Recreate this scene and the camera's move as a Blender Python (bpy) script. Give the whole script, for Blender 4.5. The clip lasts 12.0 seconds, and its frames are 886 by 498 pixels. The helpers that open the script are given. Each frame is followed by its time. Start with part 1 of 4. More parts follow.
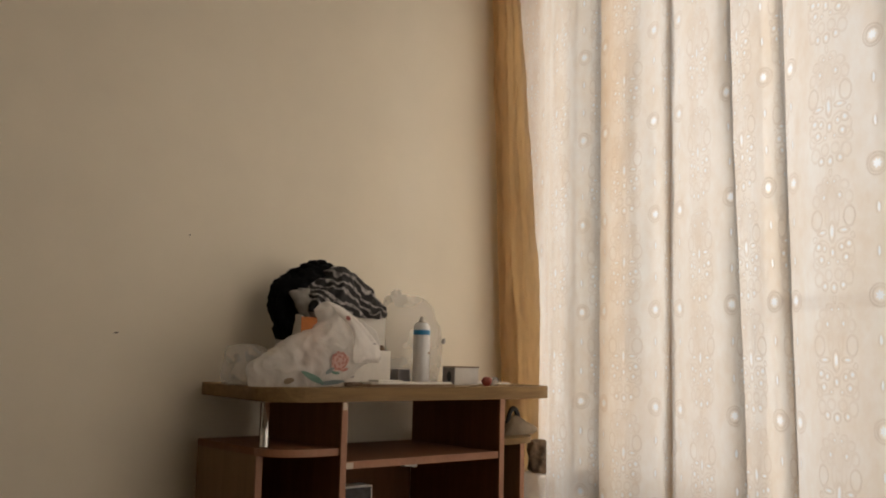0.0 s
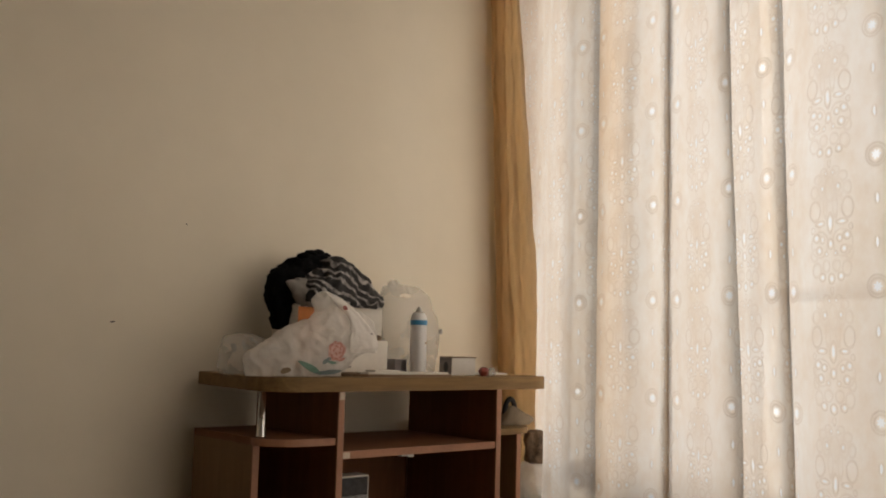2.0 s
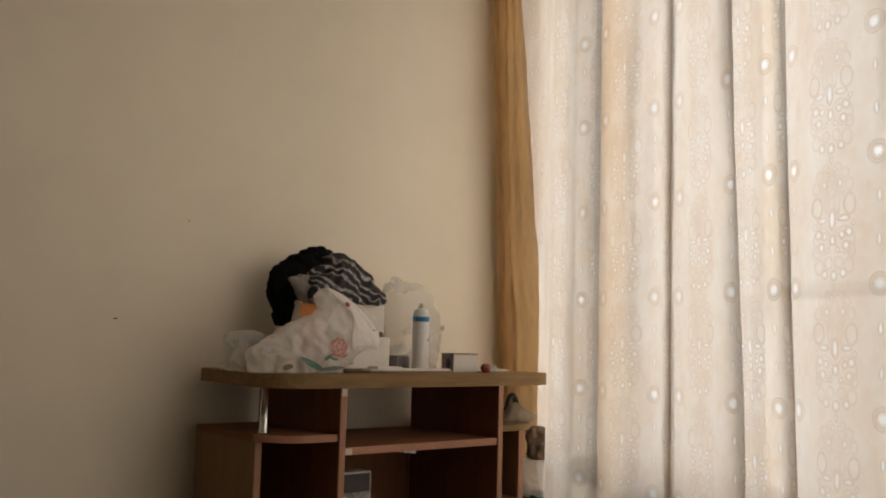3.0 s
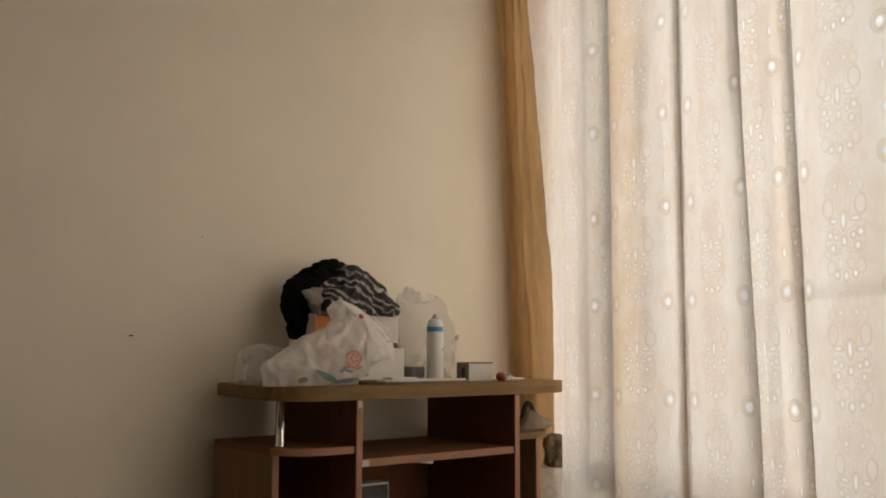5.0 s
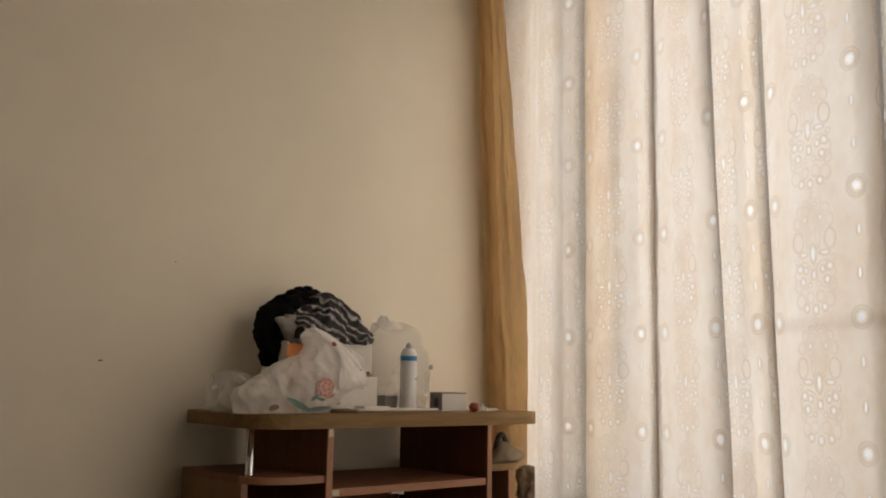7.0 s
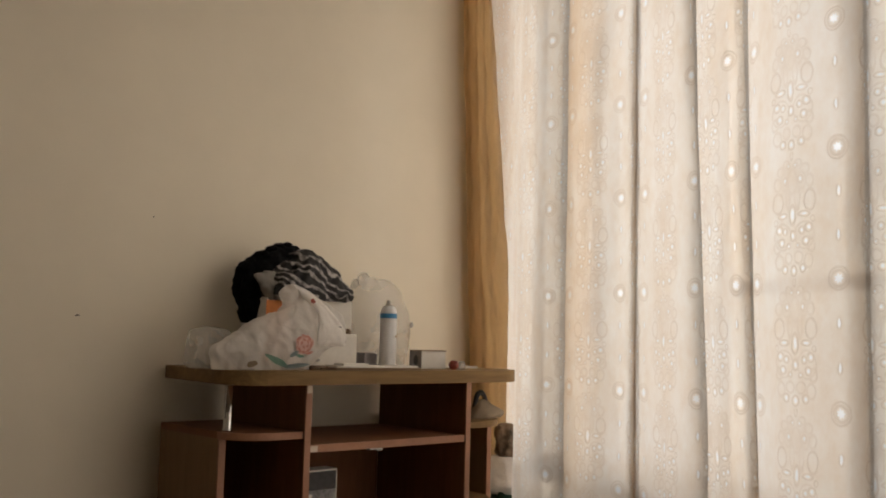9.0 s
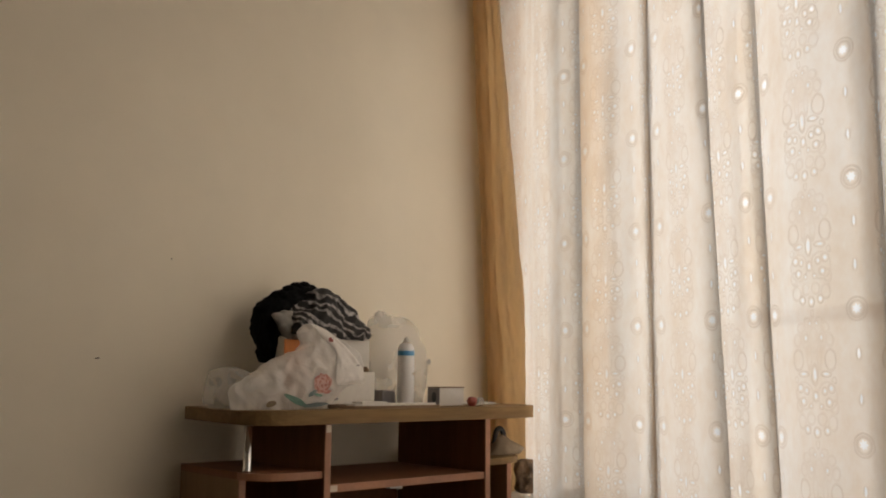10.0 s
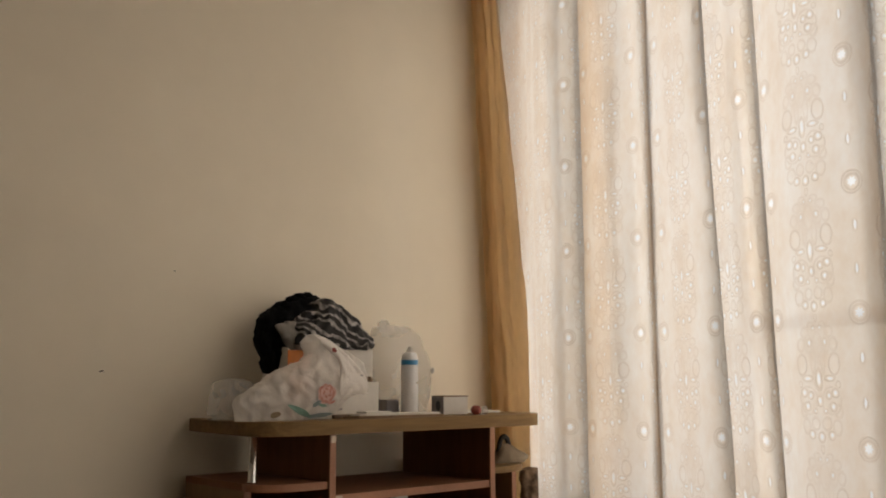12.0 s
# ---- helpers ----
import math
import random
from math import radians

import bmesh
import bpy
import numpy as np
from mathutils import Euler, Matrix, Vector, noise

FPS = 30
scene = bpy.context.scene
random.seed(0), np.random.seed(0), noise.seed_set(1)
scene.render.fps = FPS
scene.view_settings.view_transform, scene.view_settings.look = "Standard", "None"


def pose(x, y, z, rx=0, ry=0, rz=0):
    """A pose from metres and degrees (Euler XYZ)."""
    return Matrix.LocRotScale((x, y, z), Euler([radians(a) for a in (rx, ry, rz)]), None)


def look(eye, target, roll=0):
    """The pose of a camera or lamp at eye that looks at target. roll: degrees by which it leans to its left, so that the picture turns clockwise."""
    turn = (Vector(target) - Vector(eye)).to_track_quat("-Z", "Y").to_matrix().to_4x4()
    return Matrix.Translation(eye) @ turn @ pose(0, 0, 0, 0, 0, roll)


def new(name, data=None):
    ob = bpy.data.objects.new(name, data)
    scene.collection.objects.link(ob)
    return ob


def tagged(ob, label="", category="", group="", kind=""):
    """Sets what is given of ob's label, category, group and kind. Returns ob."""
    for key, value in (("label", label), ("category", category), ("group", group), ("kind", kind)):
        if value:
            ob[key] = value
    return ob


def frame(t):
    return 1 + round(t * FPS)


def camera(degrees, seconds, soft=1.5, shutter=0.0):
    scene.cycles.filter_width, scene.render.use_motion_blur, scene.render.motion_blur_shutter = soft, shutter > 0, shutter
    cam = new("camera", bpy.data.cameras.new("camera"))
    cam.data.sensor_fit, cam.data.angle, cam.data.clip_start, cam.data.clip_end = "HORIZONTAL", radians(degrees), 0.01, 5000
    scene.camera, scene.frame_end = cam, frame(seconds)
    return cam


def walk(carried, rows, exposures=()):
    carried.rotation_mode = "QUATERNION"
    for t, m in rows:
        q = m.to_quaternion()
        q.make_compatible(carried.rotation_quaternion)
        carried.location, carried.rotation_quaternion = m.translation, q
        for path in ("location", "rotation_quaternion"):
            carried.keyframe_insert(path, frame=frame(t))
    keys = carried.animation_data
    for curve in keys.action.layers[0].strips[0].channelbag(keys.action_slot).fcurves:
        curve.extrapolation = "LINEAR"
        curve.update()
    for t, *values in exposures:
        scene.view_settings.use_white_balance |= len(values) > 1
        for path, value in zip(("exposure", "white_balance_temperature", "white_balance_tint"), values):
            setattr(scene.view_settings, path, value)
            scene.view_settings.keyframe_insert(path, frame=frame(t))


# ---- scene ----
EYE = 0.88
LENS = 50.83
cam = camera(LENS, 12.0, soft=1.9)
# seconds, offset of the eye in metres, bearing from the y axis, tilt, roll in degrees
ROWS = [
    (0.0, 0.0000, 0.0000, 0.0000, 22.687, 6.459, 1.394),
    (0.5, 0.0006, 0.0006, 0.0013, 22.809, 6.271, 1.456),
    (1.0, 0.0004, 0.0022, -0.0017, 22.882, 6.165, 1.545),
    (1.5, 0.0018, 0.0021, -0.0024, 22.935, 6.026, 1.620),
    (2.0, 0.0004, 0.0046, -0.0015, 22.895, 5.901, 1.575),
    (2.5, 0.0043, 0.0028, -0.0020, 22.616, 5.843, 1.559),
    (3.0, 0.0005, 0.0026, -0.0013, 22.753, 5.684, 1.587),
    (4.8, 0.0050, -0.0045, 0.0010, 22.760, 6.370, 0.080),
    (5.0, 0.0055, -0.0058, 0.0015, 21.839, 6.200, 0.249),
    (5.5, 0.0092, -0.0183, -0.0002, 20.391, 7.179, 0.436),
    (6.0, 0.0085, -0.0237, -0.0069, 18.967, 8.390, 0.756),
    (6.5, 0.0144, -0.0176, -0.0034, 21.619, 10.058, 0.524),
    (7.0, 0.0170, -0.0084, -0.0061, 23.113, 8.164, 1.019),
    (7.2, 0.0204, -0.0057, -0.0063, 23.598, 7.487, 1.206),
    (8.8, 0.0282, 0.0022, -0.0084, 24.324, 5.123, 1.645),
    (9.0, 0.0334, -0.0013, -0.0058, 24.109, 5.631, 1.486),
    (9.5, 0.0294, -0.0067, -0.0013, 23.758, 7.026, 0.768),
    (10.0, 0.0257, -0.0108, -0.0015, 23.166, 7.741, 0.489),
    (10.5, 0.0268, -0.0146, -0.0008, 22.600, 8.554, 0.555),
    (11.0, 0.0255, -0.0146, -0.0023, 22.852, 8.626, 0.793),
    (11.5, 0.0202, -0.0208, 0.0019, 21.498, 9.484, 0.477),
    (12.0, 0.0229, -0.0144, -0.0004, 23.053, 8.252, -0.206),
]


def eye_pose(x, y, z, bearing, tilt, roll):
    b, p = radians(bearing), radians(tilt)
    eye = Vector((x, y, EYE + z))
    way = Vector((math.sin(b) * math.cos(p), math.cos(b) * math.cos(p), math.sin(p)))
    return look(eye, eye + way, roll)


walk(cam, [(t, eye_pose(*r)) for t, *r in ROWS], [(0.0, 0.0), (12.0, 0.0)])

# ---- light ----
world = bpy.data.worlds.new("sky")
scene.world = world
world.use_nodes = True
wn = world.node_tree.nodes
sky = wn.new("ShaderNodeTexSky")
sky.sky_type = "NISHITA"
sky.sun_disc = False
sky.sun_elevation, sky.sun_rotation = radians(16), radians(152)
wn["Background"].inputs["Strength"].default_value = 0.05
world.node_tree.links.new(sky.outputs["Color"], wn["Background"].inputs["Color"])


def area_light(name, m, sx, sy, power, colour):
    d = bpy.data.lights.new(name, "AREA")
    d.shape, d.size, d.size_y, d.energy, d.color = "RECTANGLE", sx, sy, power, colour
    ob = new(name, d)
    ob.matrix_world = m
    return ob


LAMP = 52
PHI = 18.42                          # turn of the plain wall and of what stands against it
CA, SA = math.cos(radians(PHI)), math.sin(radians(PHI))
WALL_B = 2.50                        # distance of the plain wall from the first eye
WALL_X, WALL_Y = 1.70, 3.42          # inner face of the window wall; its far end
WEST, SOUTH, HIGH = -2.7, -3.4, 2.75
WIN_Y0, WIN_Y1, WIN_Z0, WIN_Z1 = -1.15, 2.99, 0.10, 2.55
# daylight in the window's opening
area_light("window_daylight", look((2.30, 1.20, 1.40), (0.0, 1.20, 1.15)), 6.2, 3.0, LAMP, (0.925, 0.95, 1.0))
# wide hazy sun, added to brighten the plain wall through the sheer cloth
sun = bpy.data.lights.new("sun", "SUN")
sun.energy, sun.angle, sun.color = 4.4, radians(60), (0.945, 0.965, 1.0)
new("sun", sun).matrix_world = look((6.0, -9.0, 6.0), (6.0 - 0.38, -9.0 + 0.88, 6.0 - 0.25))

# ---- materials ----


class Nodes:
    """Small helper for node trees."""

    def __init__(self, name):
        self.m = bpy.data.materials.new(name)
        self.m.use_nodes = True
        self.t = self.m.node_tree
        self.b = self.t.nodes["Principled BSDF"]
        self.out = self.t.nodes["Material Output"]

    def add(self, kind, **kw):
        n = self.t.nodes.new(kind)
        for k, v in kw.items():
            n.inputs[k].default_value = v
        return n

    def link(self, a, b):
        self.t.links.new(a, b)

    def coord(self, scale=(1, 1, 1), kind="Object"):
        c = self.t.nodes.new("ShaderNodeTexCoord")
        m = self.t.nodes.new("ShaderNodeMapping")
        m.inputs["Scale"].default_value = scale
        self.link(c.outputs[kind], m.inputs["Vector"])
        return m.outputs["Vector"]

    def noise(self, vec, scale, detail=4.0, rough=0.55, dist=0.0):
        n = self.add("ShaderNodeTexNoise", Scale=scale, Detail=detail, Roughness=rough, Distortion=dist)
        self.link(vec, n.inputs["Vector"])
        return n.outputs["Fac"]

    def ramp(self, fac, stops):
        r = self.t.nodes.new("ShaderNodeValToRGB")
        e = r.color_ramp.elements
        while len(e) < len(stops):
            e.new(0.5)
        for k, (p, c) in zip(e, stops):
            k.position, k.color = p, (*c, 1)
        self.link(fac, r.inputs["Fac"])
        return r.outputs["Color"]

    def math(self, op, a, b=None, c=None):
        n = self.t.nodes.new("ShaderNodeMath")
        n.operation = op
        for i, v in enumerate((a, b, c)):
            if v is None:
                continue
            if isinstance(v, (int, float)):
                n.inputs[i].default_value = v
            else:
                self.link(v, n.inputs[i])
        return n.outputs[0]

    def mix(self, fac, a, b):
        n = self.t.nodes.new("ShaderNodeMix")
        n.data_type = "RGBA"
        for s, v in (("Factor", fac), ("A", a), ("B", b)):
            sock = [i for i in n.inputs if i.name == s and (i.type == "RGBA" or s == "Factor" and i.type == "VALUE")][0]
            if isinstance(v, tuple):
                sock.default_value = (*v, 1)
            elif isinstance(v, (int, float)):
                sock.default_value = v
            else:
                self.link(v, sock)
        return [o for o in n.outputs if o.type == "RGBA"][0]

    def bump(self, height, strength, distance, to=None):
        n = self.add("ShaderNodeBump", Strength=strength, Distance=distance)
        self.link(height, n.inputs["Height"])
        self.link(n.outputs["Normal"], (to or self.b).inputs["Normal"])
        return n.outputs["Normal"]


def plain(name, colour, rough=0.6, metal=0.0, vary=0.12, scale=18.0, bump=0.15, size=0.002, spec=0.5):
    """A surface with mottling at two scales and a fine relief."""
    k = Nodes(name)
    v = k.coord()
    big, small = k.noise(v, scale * 0.25, 3), k.noise(v, scale * 4, 5)
    f = k.math("ADD", k.math("MULTIPLY", big, 0.6), k.math("MULTIPLY", small, 0.4))
    lo = tuple(max(0.0, c * (1 - vary * 1.6)) for c in colour)
    hi = tuple(min(1.0, c * (1 + vary * 1.2)) for c in colour)
    k.link(k.ramp(f, [(0.3, lo), (0.7, hi)]), k.b.inputs["Base Color"])
    k.b.inputs["Roughness"].default_value = rough
    k.b.inputs["Metallic"].default_value = metal
    k.b.inputs["Specular IOR Level"].default_value = spec
    if bump:
        k.bump(small, bump, size)
    return k.m


def wall_paint(name, colour):
    """Matt emulsion: broad patches, roller grain, faint scuffs."""
    k = Nodes(name)
    v = k.coord()
    broad = k.noise(v, 0.9, 4, 0.6)
    cloud = k.noise(v, 5.0, 5, 0.6)
    grain = k.noise(v, 160.0, 3, 0.6)
    f = k.math("ADD", k.math("MULTIPLY", broad, 0.6), k.math("MULTIPLY", cloud, 0.4))
    lo, hi = tuple(c * 0.93 for c in colour), tuple(min(1, c * 1.04) for c in colour)
    k.link(k.ramp(f, [(0.3, lo), (0.7, hi)]), k.b.inputs["Base Color"])
    k.b.inputs["Roughness"].default_value = 0.75
    k.b.inputs["Specular IOR Level"].default_value = 0.25
    h = k.math("ADD", k.math("MULTIPLY", grain, 0.35), k.math("MULTIPLY", cloud, 0.65))
    k.bump(h, 0.12, 0.004)
    return k.m


def wood(name, dark, light, axis=0, rough=0.45, scale=1.0):
    """Wood-grain laminate with the grain along one axis."""
    k = Nodes(name)
    s = [14.0 * scale] * 3
    s[axis] = 1.1 * scale
    v = k.coord(tuple(s))
    a = k.noise(v, 2.2, 6, 0.65, 0.8)
    b = k.noise(v, 11.0, 4, 0.6)
    f = k.math("ADD", k.math("MULTIPLY", a, 0.7), k.math("MULTIPLY", b, 0.3))
    wear = k.noise(k.coord(), 3.0, 4)
    col = k.ramp(f, [(0.3, dark), (0.7, light)])
    k.link(k.mix(k.math("MULTIPLY", wear, 0.25), col, tuple(c * 0.7 for c in dark)), k.b.inputs["Base Color"])
    k.link(k.math("ADD", k.math("MULTIPLY", b, 0.25), rough - 0.12), k.b.inputs["Roughness"])
    k.b.inputs["Specular IOR Level"].default_value = 0.22
    k.bump(f, 0.12, 0.0012)
    return k.m


def film(name, colour, clear, rough=0.35, wrinkle=30.0):
    """Thin plastic: part diffuse, part translucent, part see-through, with a sheen."""
    k = Nodes(name)
    v = k.coord()
    n = k.noise(v, wrinkle, 5, 0.6, 0.6)
    n2 = k.noise(v, wrinkle * 0.3, 4)
    cell = k.add("ShaderNodeTexVoronoi", Scale=wrinkle * 0.28)
    cell.feature = "DISTANCE_TO_EDGE"
    warp = k.t.nodes.new("ShaderNodeVectorMath")
    warp.operation = "MULTIPLY_ADD"
    k.link(k.noise(v, wrinkle * 0.4, 3), warp.inputs[0])
    warp.inputs[1].default_value = (0.06, 0.06, 0.06)
    k.link(v, warp.inputs[2])
    k.link(warp.outputs[0], cell.inputs["Vector"])
    crease = k.math("MULTIPLY", k.math("MINIMUM", cell.outputs["Distance"], 0.22), 4.0)
    k.b.inputs["Base Color"].default_value = (*colour, 1)
    k.b.inputs["Roughness"].default_value = rough
    nrm = k.bump(k.math("ADD", k.math("ADD", n, crease), k.math("MULTIPLY", k.math("ABSOLUTE", k.math("SUBTRACT", n2, 0.5)), 3.0)), 0.9, 0.006)
    tr = k.add("ShaderNodeBsdfTranslucent", Color=(*colour, 1))
    k.link(nrm, tr.inputs["Normal"])
    a = k.t.nodes.new("ShaderNodeMixShader")
    a.inputs[0].default_value = 0.4
    k.link(k.b.outputs[0], a.inputs[1])
    k.link(tr.outputs[0], a.inputs[2])
    c = k.add("ShaderNodeBsdfTransparent", Color=(0.96, 0.96, 0.96, 1))
    z = k.t.nodes.new("ShaderNodeMixShader")
    k.link(k.math("ADD", k.math("MULTIPLY", n2, 0.3), clear - 0.15), z.inputs[0])
    k.link(a.outputs[0], z.inputs[1])
    k.link(c.outputs[0], z.inputs[2])
    k.link(z.outputs[0], k.out.inputs["Surface"])
    return k.m


REPEAT = 0.249       # height of one repeat of the lace


def lace(name, colour):
    """Sheer embroidered cloth. u counts the columns (even: large ornament, odd: rosette), v is the height in metres."""
    k = Nodes(name)
    uv = k.t.nodes.new("ShaderNodeUVMap")
    uv.uv_map = "UVMap"
    sep = k.t.nodes.new("ShaderNodeSeparateXYZ")
    k.link(uv.outputs["UV"], sep.inputs[0])
    U, V = sep.outputs[0], sep.outputs[1]
    uv2 = k.t.nodes.new("ShaderNodeUVMap")
    uv2.uv_map = "gather"
    sep2 = k.t.nodes.new("ShaderNodeSeparateXYZ")
    k.link(uv2.outputs["UV"], sep2.inputs[0])
    PITCH = sep2.outputs[0]       # metres to a column where the cloth is gathered

    def cell(value, period, offset):
        """Signed distance to the nearest multiple of period, shifted."""
        w = k.math("WRAP", k.math("SUBTRACT", value, offset), period / 2, -period / 2)
        return w

    wob = k.math("MULTIPLY", k.math("SUBTRACT", k.noise(k.coord(), 95.0, 2), 0.5), 0.004)
    ro = k.math("ADD", k.math("MULTIPLY", cell(U, 2.0, 1.0), PITCH), wob)
    mo = k.math("MULTIPLY", cell(U, 2.0, 0.0), PITCH)
    ma = k.math("ADD", k.math("ABSOLUTE", mo), wob)
    rv = cell(V, REPEAT, 1.507)
    mv = cell(V, REPEAT, 1.385)

    def blob(x, y, cx, cy, rx, ry, soft=0.35):
        a = k.math("DIVIDE", k.math("SUBTRACT", x, cx), rx)
        b = k.math("DIVIDE", k.math("SUBTRACT", y, cy), ry)
        d = k.math("SQRT", k.math("ADD", k.math("MULTIPLY", a, a), k.math("MULTIPLY", b, b)))
        n = k.t.nodes.new("ShaderNodeMapRange")
        n.interpolation_type = "SMOOTHSTEP"
        k.link(d, n.inputs[0])
        n.inputs[1].default_value, n.inputs[2].default_value = 1 + soft, 1 - soft
        n.inputs[3].default_value, n.inputs[4].default_value = 0, 1
        return n.outputs[0], d

    def union(items):
        r = items[0]
        for i in items[1:]:
            r = k.math("MAXIMUM", r, i)
        return r

    def ring(x, y, cx, cy, rx, ry, width=0.25):
        _, d = blob(x, y, cx, cy, rx, ry)
        e = k.math("ABSOLUTE", k.math("SUBTRACT", d, 1.0))
        n = k.t.nodes.new("ShaderNodeMapRange")
        n.interpolation_type = "SMOOTHSTEP"
        k.link(e, n.inputs[0])
        n.inputs[1].default_value, n.inputs[2].default_value = width, width * 0.3
        n.inputs[3].default_value, n.inputs[4].default_value = 0, 1
        return n.outputs[0]

    # rosette: six-petalled opening within two stitched rings
    ang = k.math("ARCTAN2", rv, ro)
    petal = k.math("ADD", k.math("MULTIPLY", k.math("COSINE", k.math("MULTIPLY", ang, 7.0)), 0.22), 1.0)
    rad = k.math("SQRT", k.math("ADD", k.math("MULTIPLY", ro, ro), k.math("MULTIPLY", rv, rv)))
    d = k.math("DIVIDE", rad, k.math("MULTIPLY", petal, 0.0078))
    st = k.t.nodes.new("ShaderNodeMapRange")
    st.interpolation_type = "SMOOTHSTEP"
    k.link(d, st.inputs[0])
    st.inputs[1].default_value, st.inputs[2].default_value = 1.12, 0.88
    st.inputs[3].default_value, st.inputs[4].default_value = 0, 1
    holes = [st.outputs[0]]
    stitch = [ring(ro, rv, 0, 0, 0.0155, 0.0155, 0.26), ring(ro, rv, 0, 0, 0.0215, 0.0218, 0.14)]
    for dy in (-REPEAT / 3, REPEAT / 3):
        h, _ = blob(ro, rv, 0, dy, 0.0028, 0.0085)
        holes.append(h)
        s, _ = blob(ro, rv, 0, dy, 0.0065, 0.0125)
        stitch.append(s)
    # large ornament, mirrored about its stem: drops and buds
    drops = [(0, 0, 0.0062, 0.0165), (0.029, 0.001, 0.011, 0.0034), (0.040, -0.026, 0.0068, 0.0062), (0.023, -0.031, 0.0045, 0.005), (0.033, -0.052, 0.0062, 0.006), (0, -0.041, 0.0055, 0.0075),
             (0.025, -0.105, 0.0058, 0.006), (0, -0.109, 0.0064, 0.0075), (0.013, -0.060, 0.003, 0.003), (0.021, 0.070, 0.0042, 0.0055), (0.009, 0.098, 0.003, 0.003)]
    for cx, cy, rx, ry in drops:
        h, _ = blob(ma, mv, cx, cy, rx * 0.56, ry * 0.62)
        holes.append(h)
        stitch.append(ring(ma, mv, cx, cy, rx + 0.0022, ry + 0.0022, 0.32))
    for cx, cy, rx, ry, w in ((0.043, 0.028, 0.014, 0.020, 0.22), (0, 0.118, 0.004, 0.008, 0.4), (0.050, -0.010, 0.005, 0.006, 0.35)):
        stitch.append(ring(ma, mv, cx, cy, rx, ry, w))
    # lighter threads: petals of the crown, bud and lower wreath
    faint = [ring(ma, mv, cx, cy, rx, ry, w) for cx, cy, rx, ry, w in (
        (0.043, 0.066, 0.009, 0.012, 0.4), (0.032, 0.090, 0.010, 0.009, 0.4), (0.016, 0.103, 0.008, 0.007, 0.4), (0.024, 0.068, 0.009, 0.017, 0.3), (0, 0.066, 0.012, 0.024, 0.25),
        (0.013, 0.034, 0.006, 0.022, 0.4), (0.046, -0.060, 0.009, 0.012, 0.4), (0.040, -0.090, 0.011, 0.014, 0.3), (0.014, -0.084, 0.010, 0.011, 0.35), (0.030, -0.040, 0.024, 0.026, 0.12))]
    body, _ = blob(ma, mv, 0.0, 0.068, 0.040, 0.040, 0.3)
    hole, thick = union(holes), k.math("MAXIMUM", union(stitch), k.math("MULTIPLY", union(faint), 0.7))
    thick = k.math("MAXIMUM", thick, k.math("MULTIPLY", k.math("MULTIPLY", body, 0.8), k.noise(k.coord(), 130.0, 3)))
    thick = k.math("MULTIPLY", thick, k.math("SUBTRACT", 1.0, hole))

    # cloth
    mott = k.noise(k.coord((1, 1, 0.45)), 9.0, 5)
    weave = k.noise(k.coord((1, 1, 0.15)), 420.0, 2)
    lo = (colour[0] * 0.93, colour[1] * 0.84, colour[2] * 0.74)
    blotch = k.noise(k.coord((1, 1, 0.7)), 34.0, 4, 0.65)
    mott = k.math("ADD", k.math("MULTIPLY", mott, 0.6), k.math("MULTIPLY", blotch, 0.4))
    base = k.ramp(mott, [(0.36, lo), (0.64, colour)])
    tone = k.mix(k.math("MULTIPLY", thick, 0.52), base, (colour[0] * 0.74, colour[1] * 0.65, colour[2] * 0.56))
    # openings turned near-white: daylight through them put into the colour
    tone = k.mix(k.math("MULTIPLY", hole, 0.95), tone, (0.97, 0.95, 0.92))
    h = k.math("ADD", k.math("MULTIPLY", thick, 0.8), k.math("MULTIPLY", weave, 0.12))
    bn = k.add("ShaderNodeBump", Strength=0.5, Distance=0.0015)
    # loose threads scatter light much the same whichever way the fold faces
    geo = k.t.nodes.new("ShaderNodeNewGeometry")
    blend = k.t.nodes.new("ShaderNodeVectorMath")
    blend.operation = "MULTIPLY_ADD"
    k.link(geo.outputs["Normal"], blend.inputs[0])
    blend.inputs[1].default_value, blend.inputs[2].default_value = (0.17, 0.17, 0.17), (-0.83, 0, 0)
    unit = k.t.nodes.new("ShaderNodeVectorMath")
    unit.operation = "NORMALIZE"
    k.link(blend.outputs[0], unit.inputs[0])
    k.link(unit.outputs[0], bn.inputs["Normal"])
    k.link(h, bn.inputs["Height"])
    dif, tra = k.t.nodes.new("ShaderNodeBsdfDiffuse"), k.t.nodes.new("ShaderNodeBsdfTranslucent")
    for n in (dif, tra):
        k.link(tone, n.inputs["Color"])
        k.link(bn.outputs["Normal"], n.inputs["Normal"])
    a = k.t.nodes.new("ShaderNodeMixShader")
    k.link(k.math("ADD", k.math("MULTIPLY", hole, 0.34), 0.55), a.inputs[0])
    k.link(dif.outputs[0], a.inputs[1])
    k.link(tra.outputs[0], a.inputs[2])
    clear = k.add("ShaderNodeBsdfTransparent", Color=(1.0, 0.88, 0.71, 1))
    z = k.t.nodes.new("ShaderNodeMixShader")
    fac = k.math("ADD", k.math("MULTIPLY", hole, 0.08), k.math("SUBTRACT", SHEER, k.math("MULTIPLY", thick, SHEER * 0.45)))
    k.link(fac, z.inputs[0])
    k.link(a.outputs[0], z.inputs[1])
    k.link(clear.outputs[0], z.inputs[2])
    k.link(z.outputs[0], k.out.inputs["Surface"])
    return k.m


SHEER = 0.13


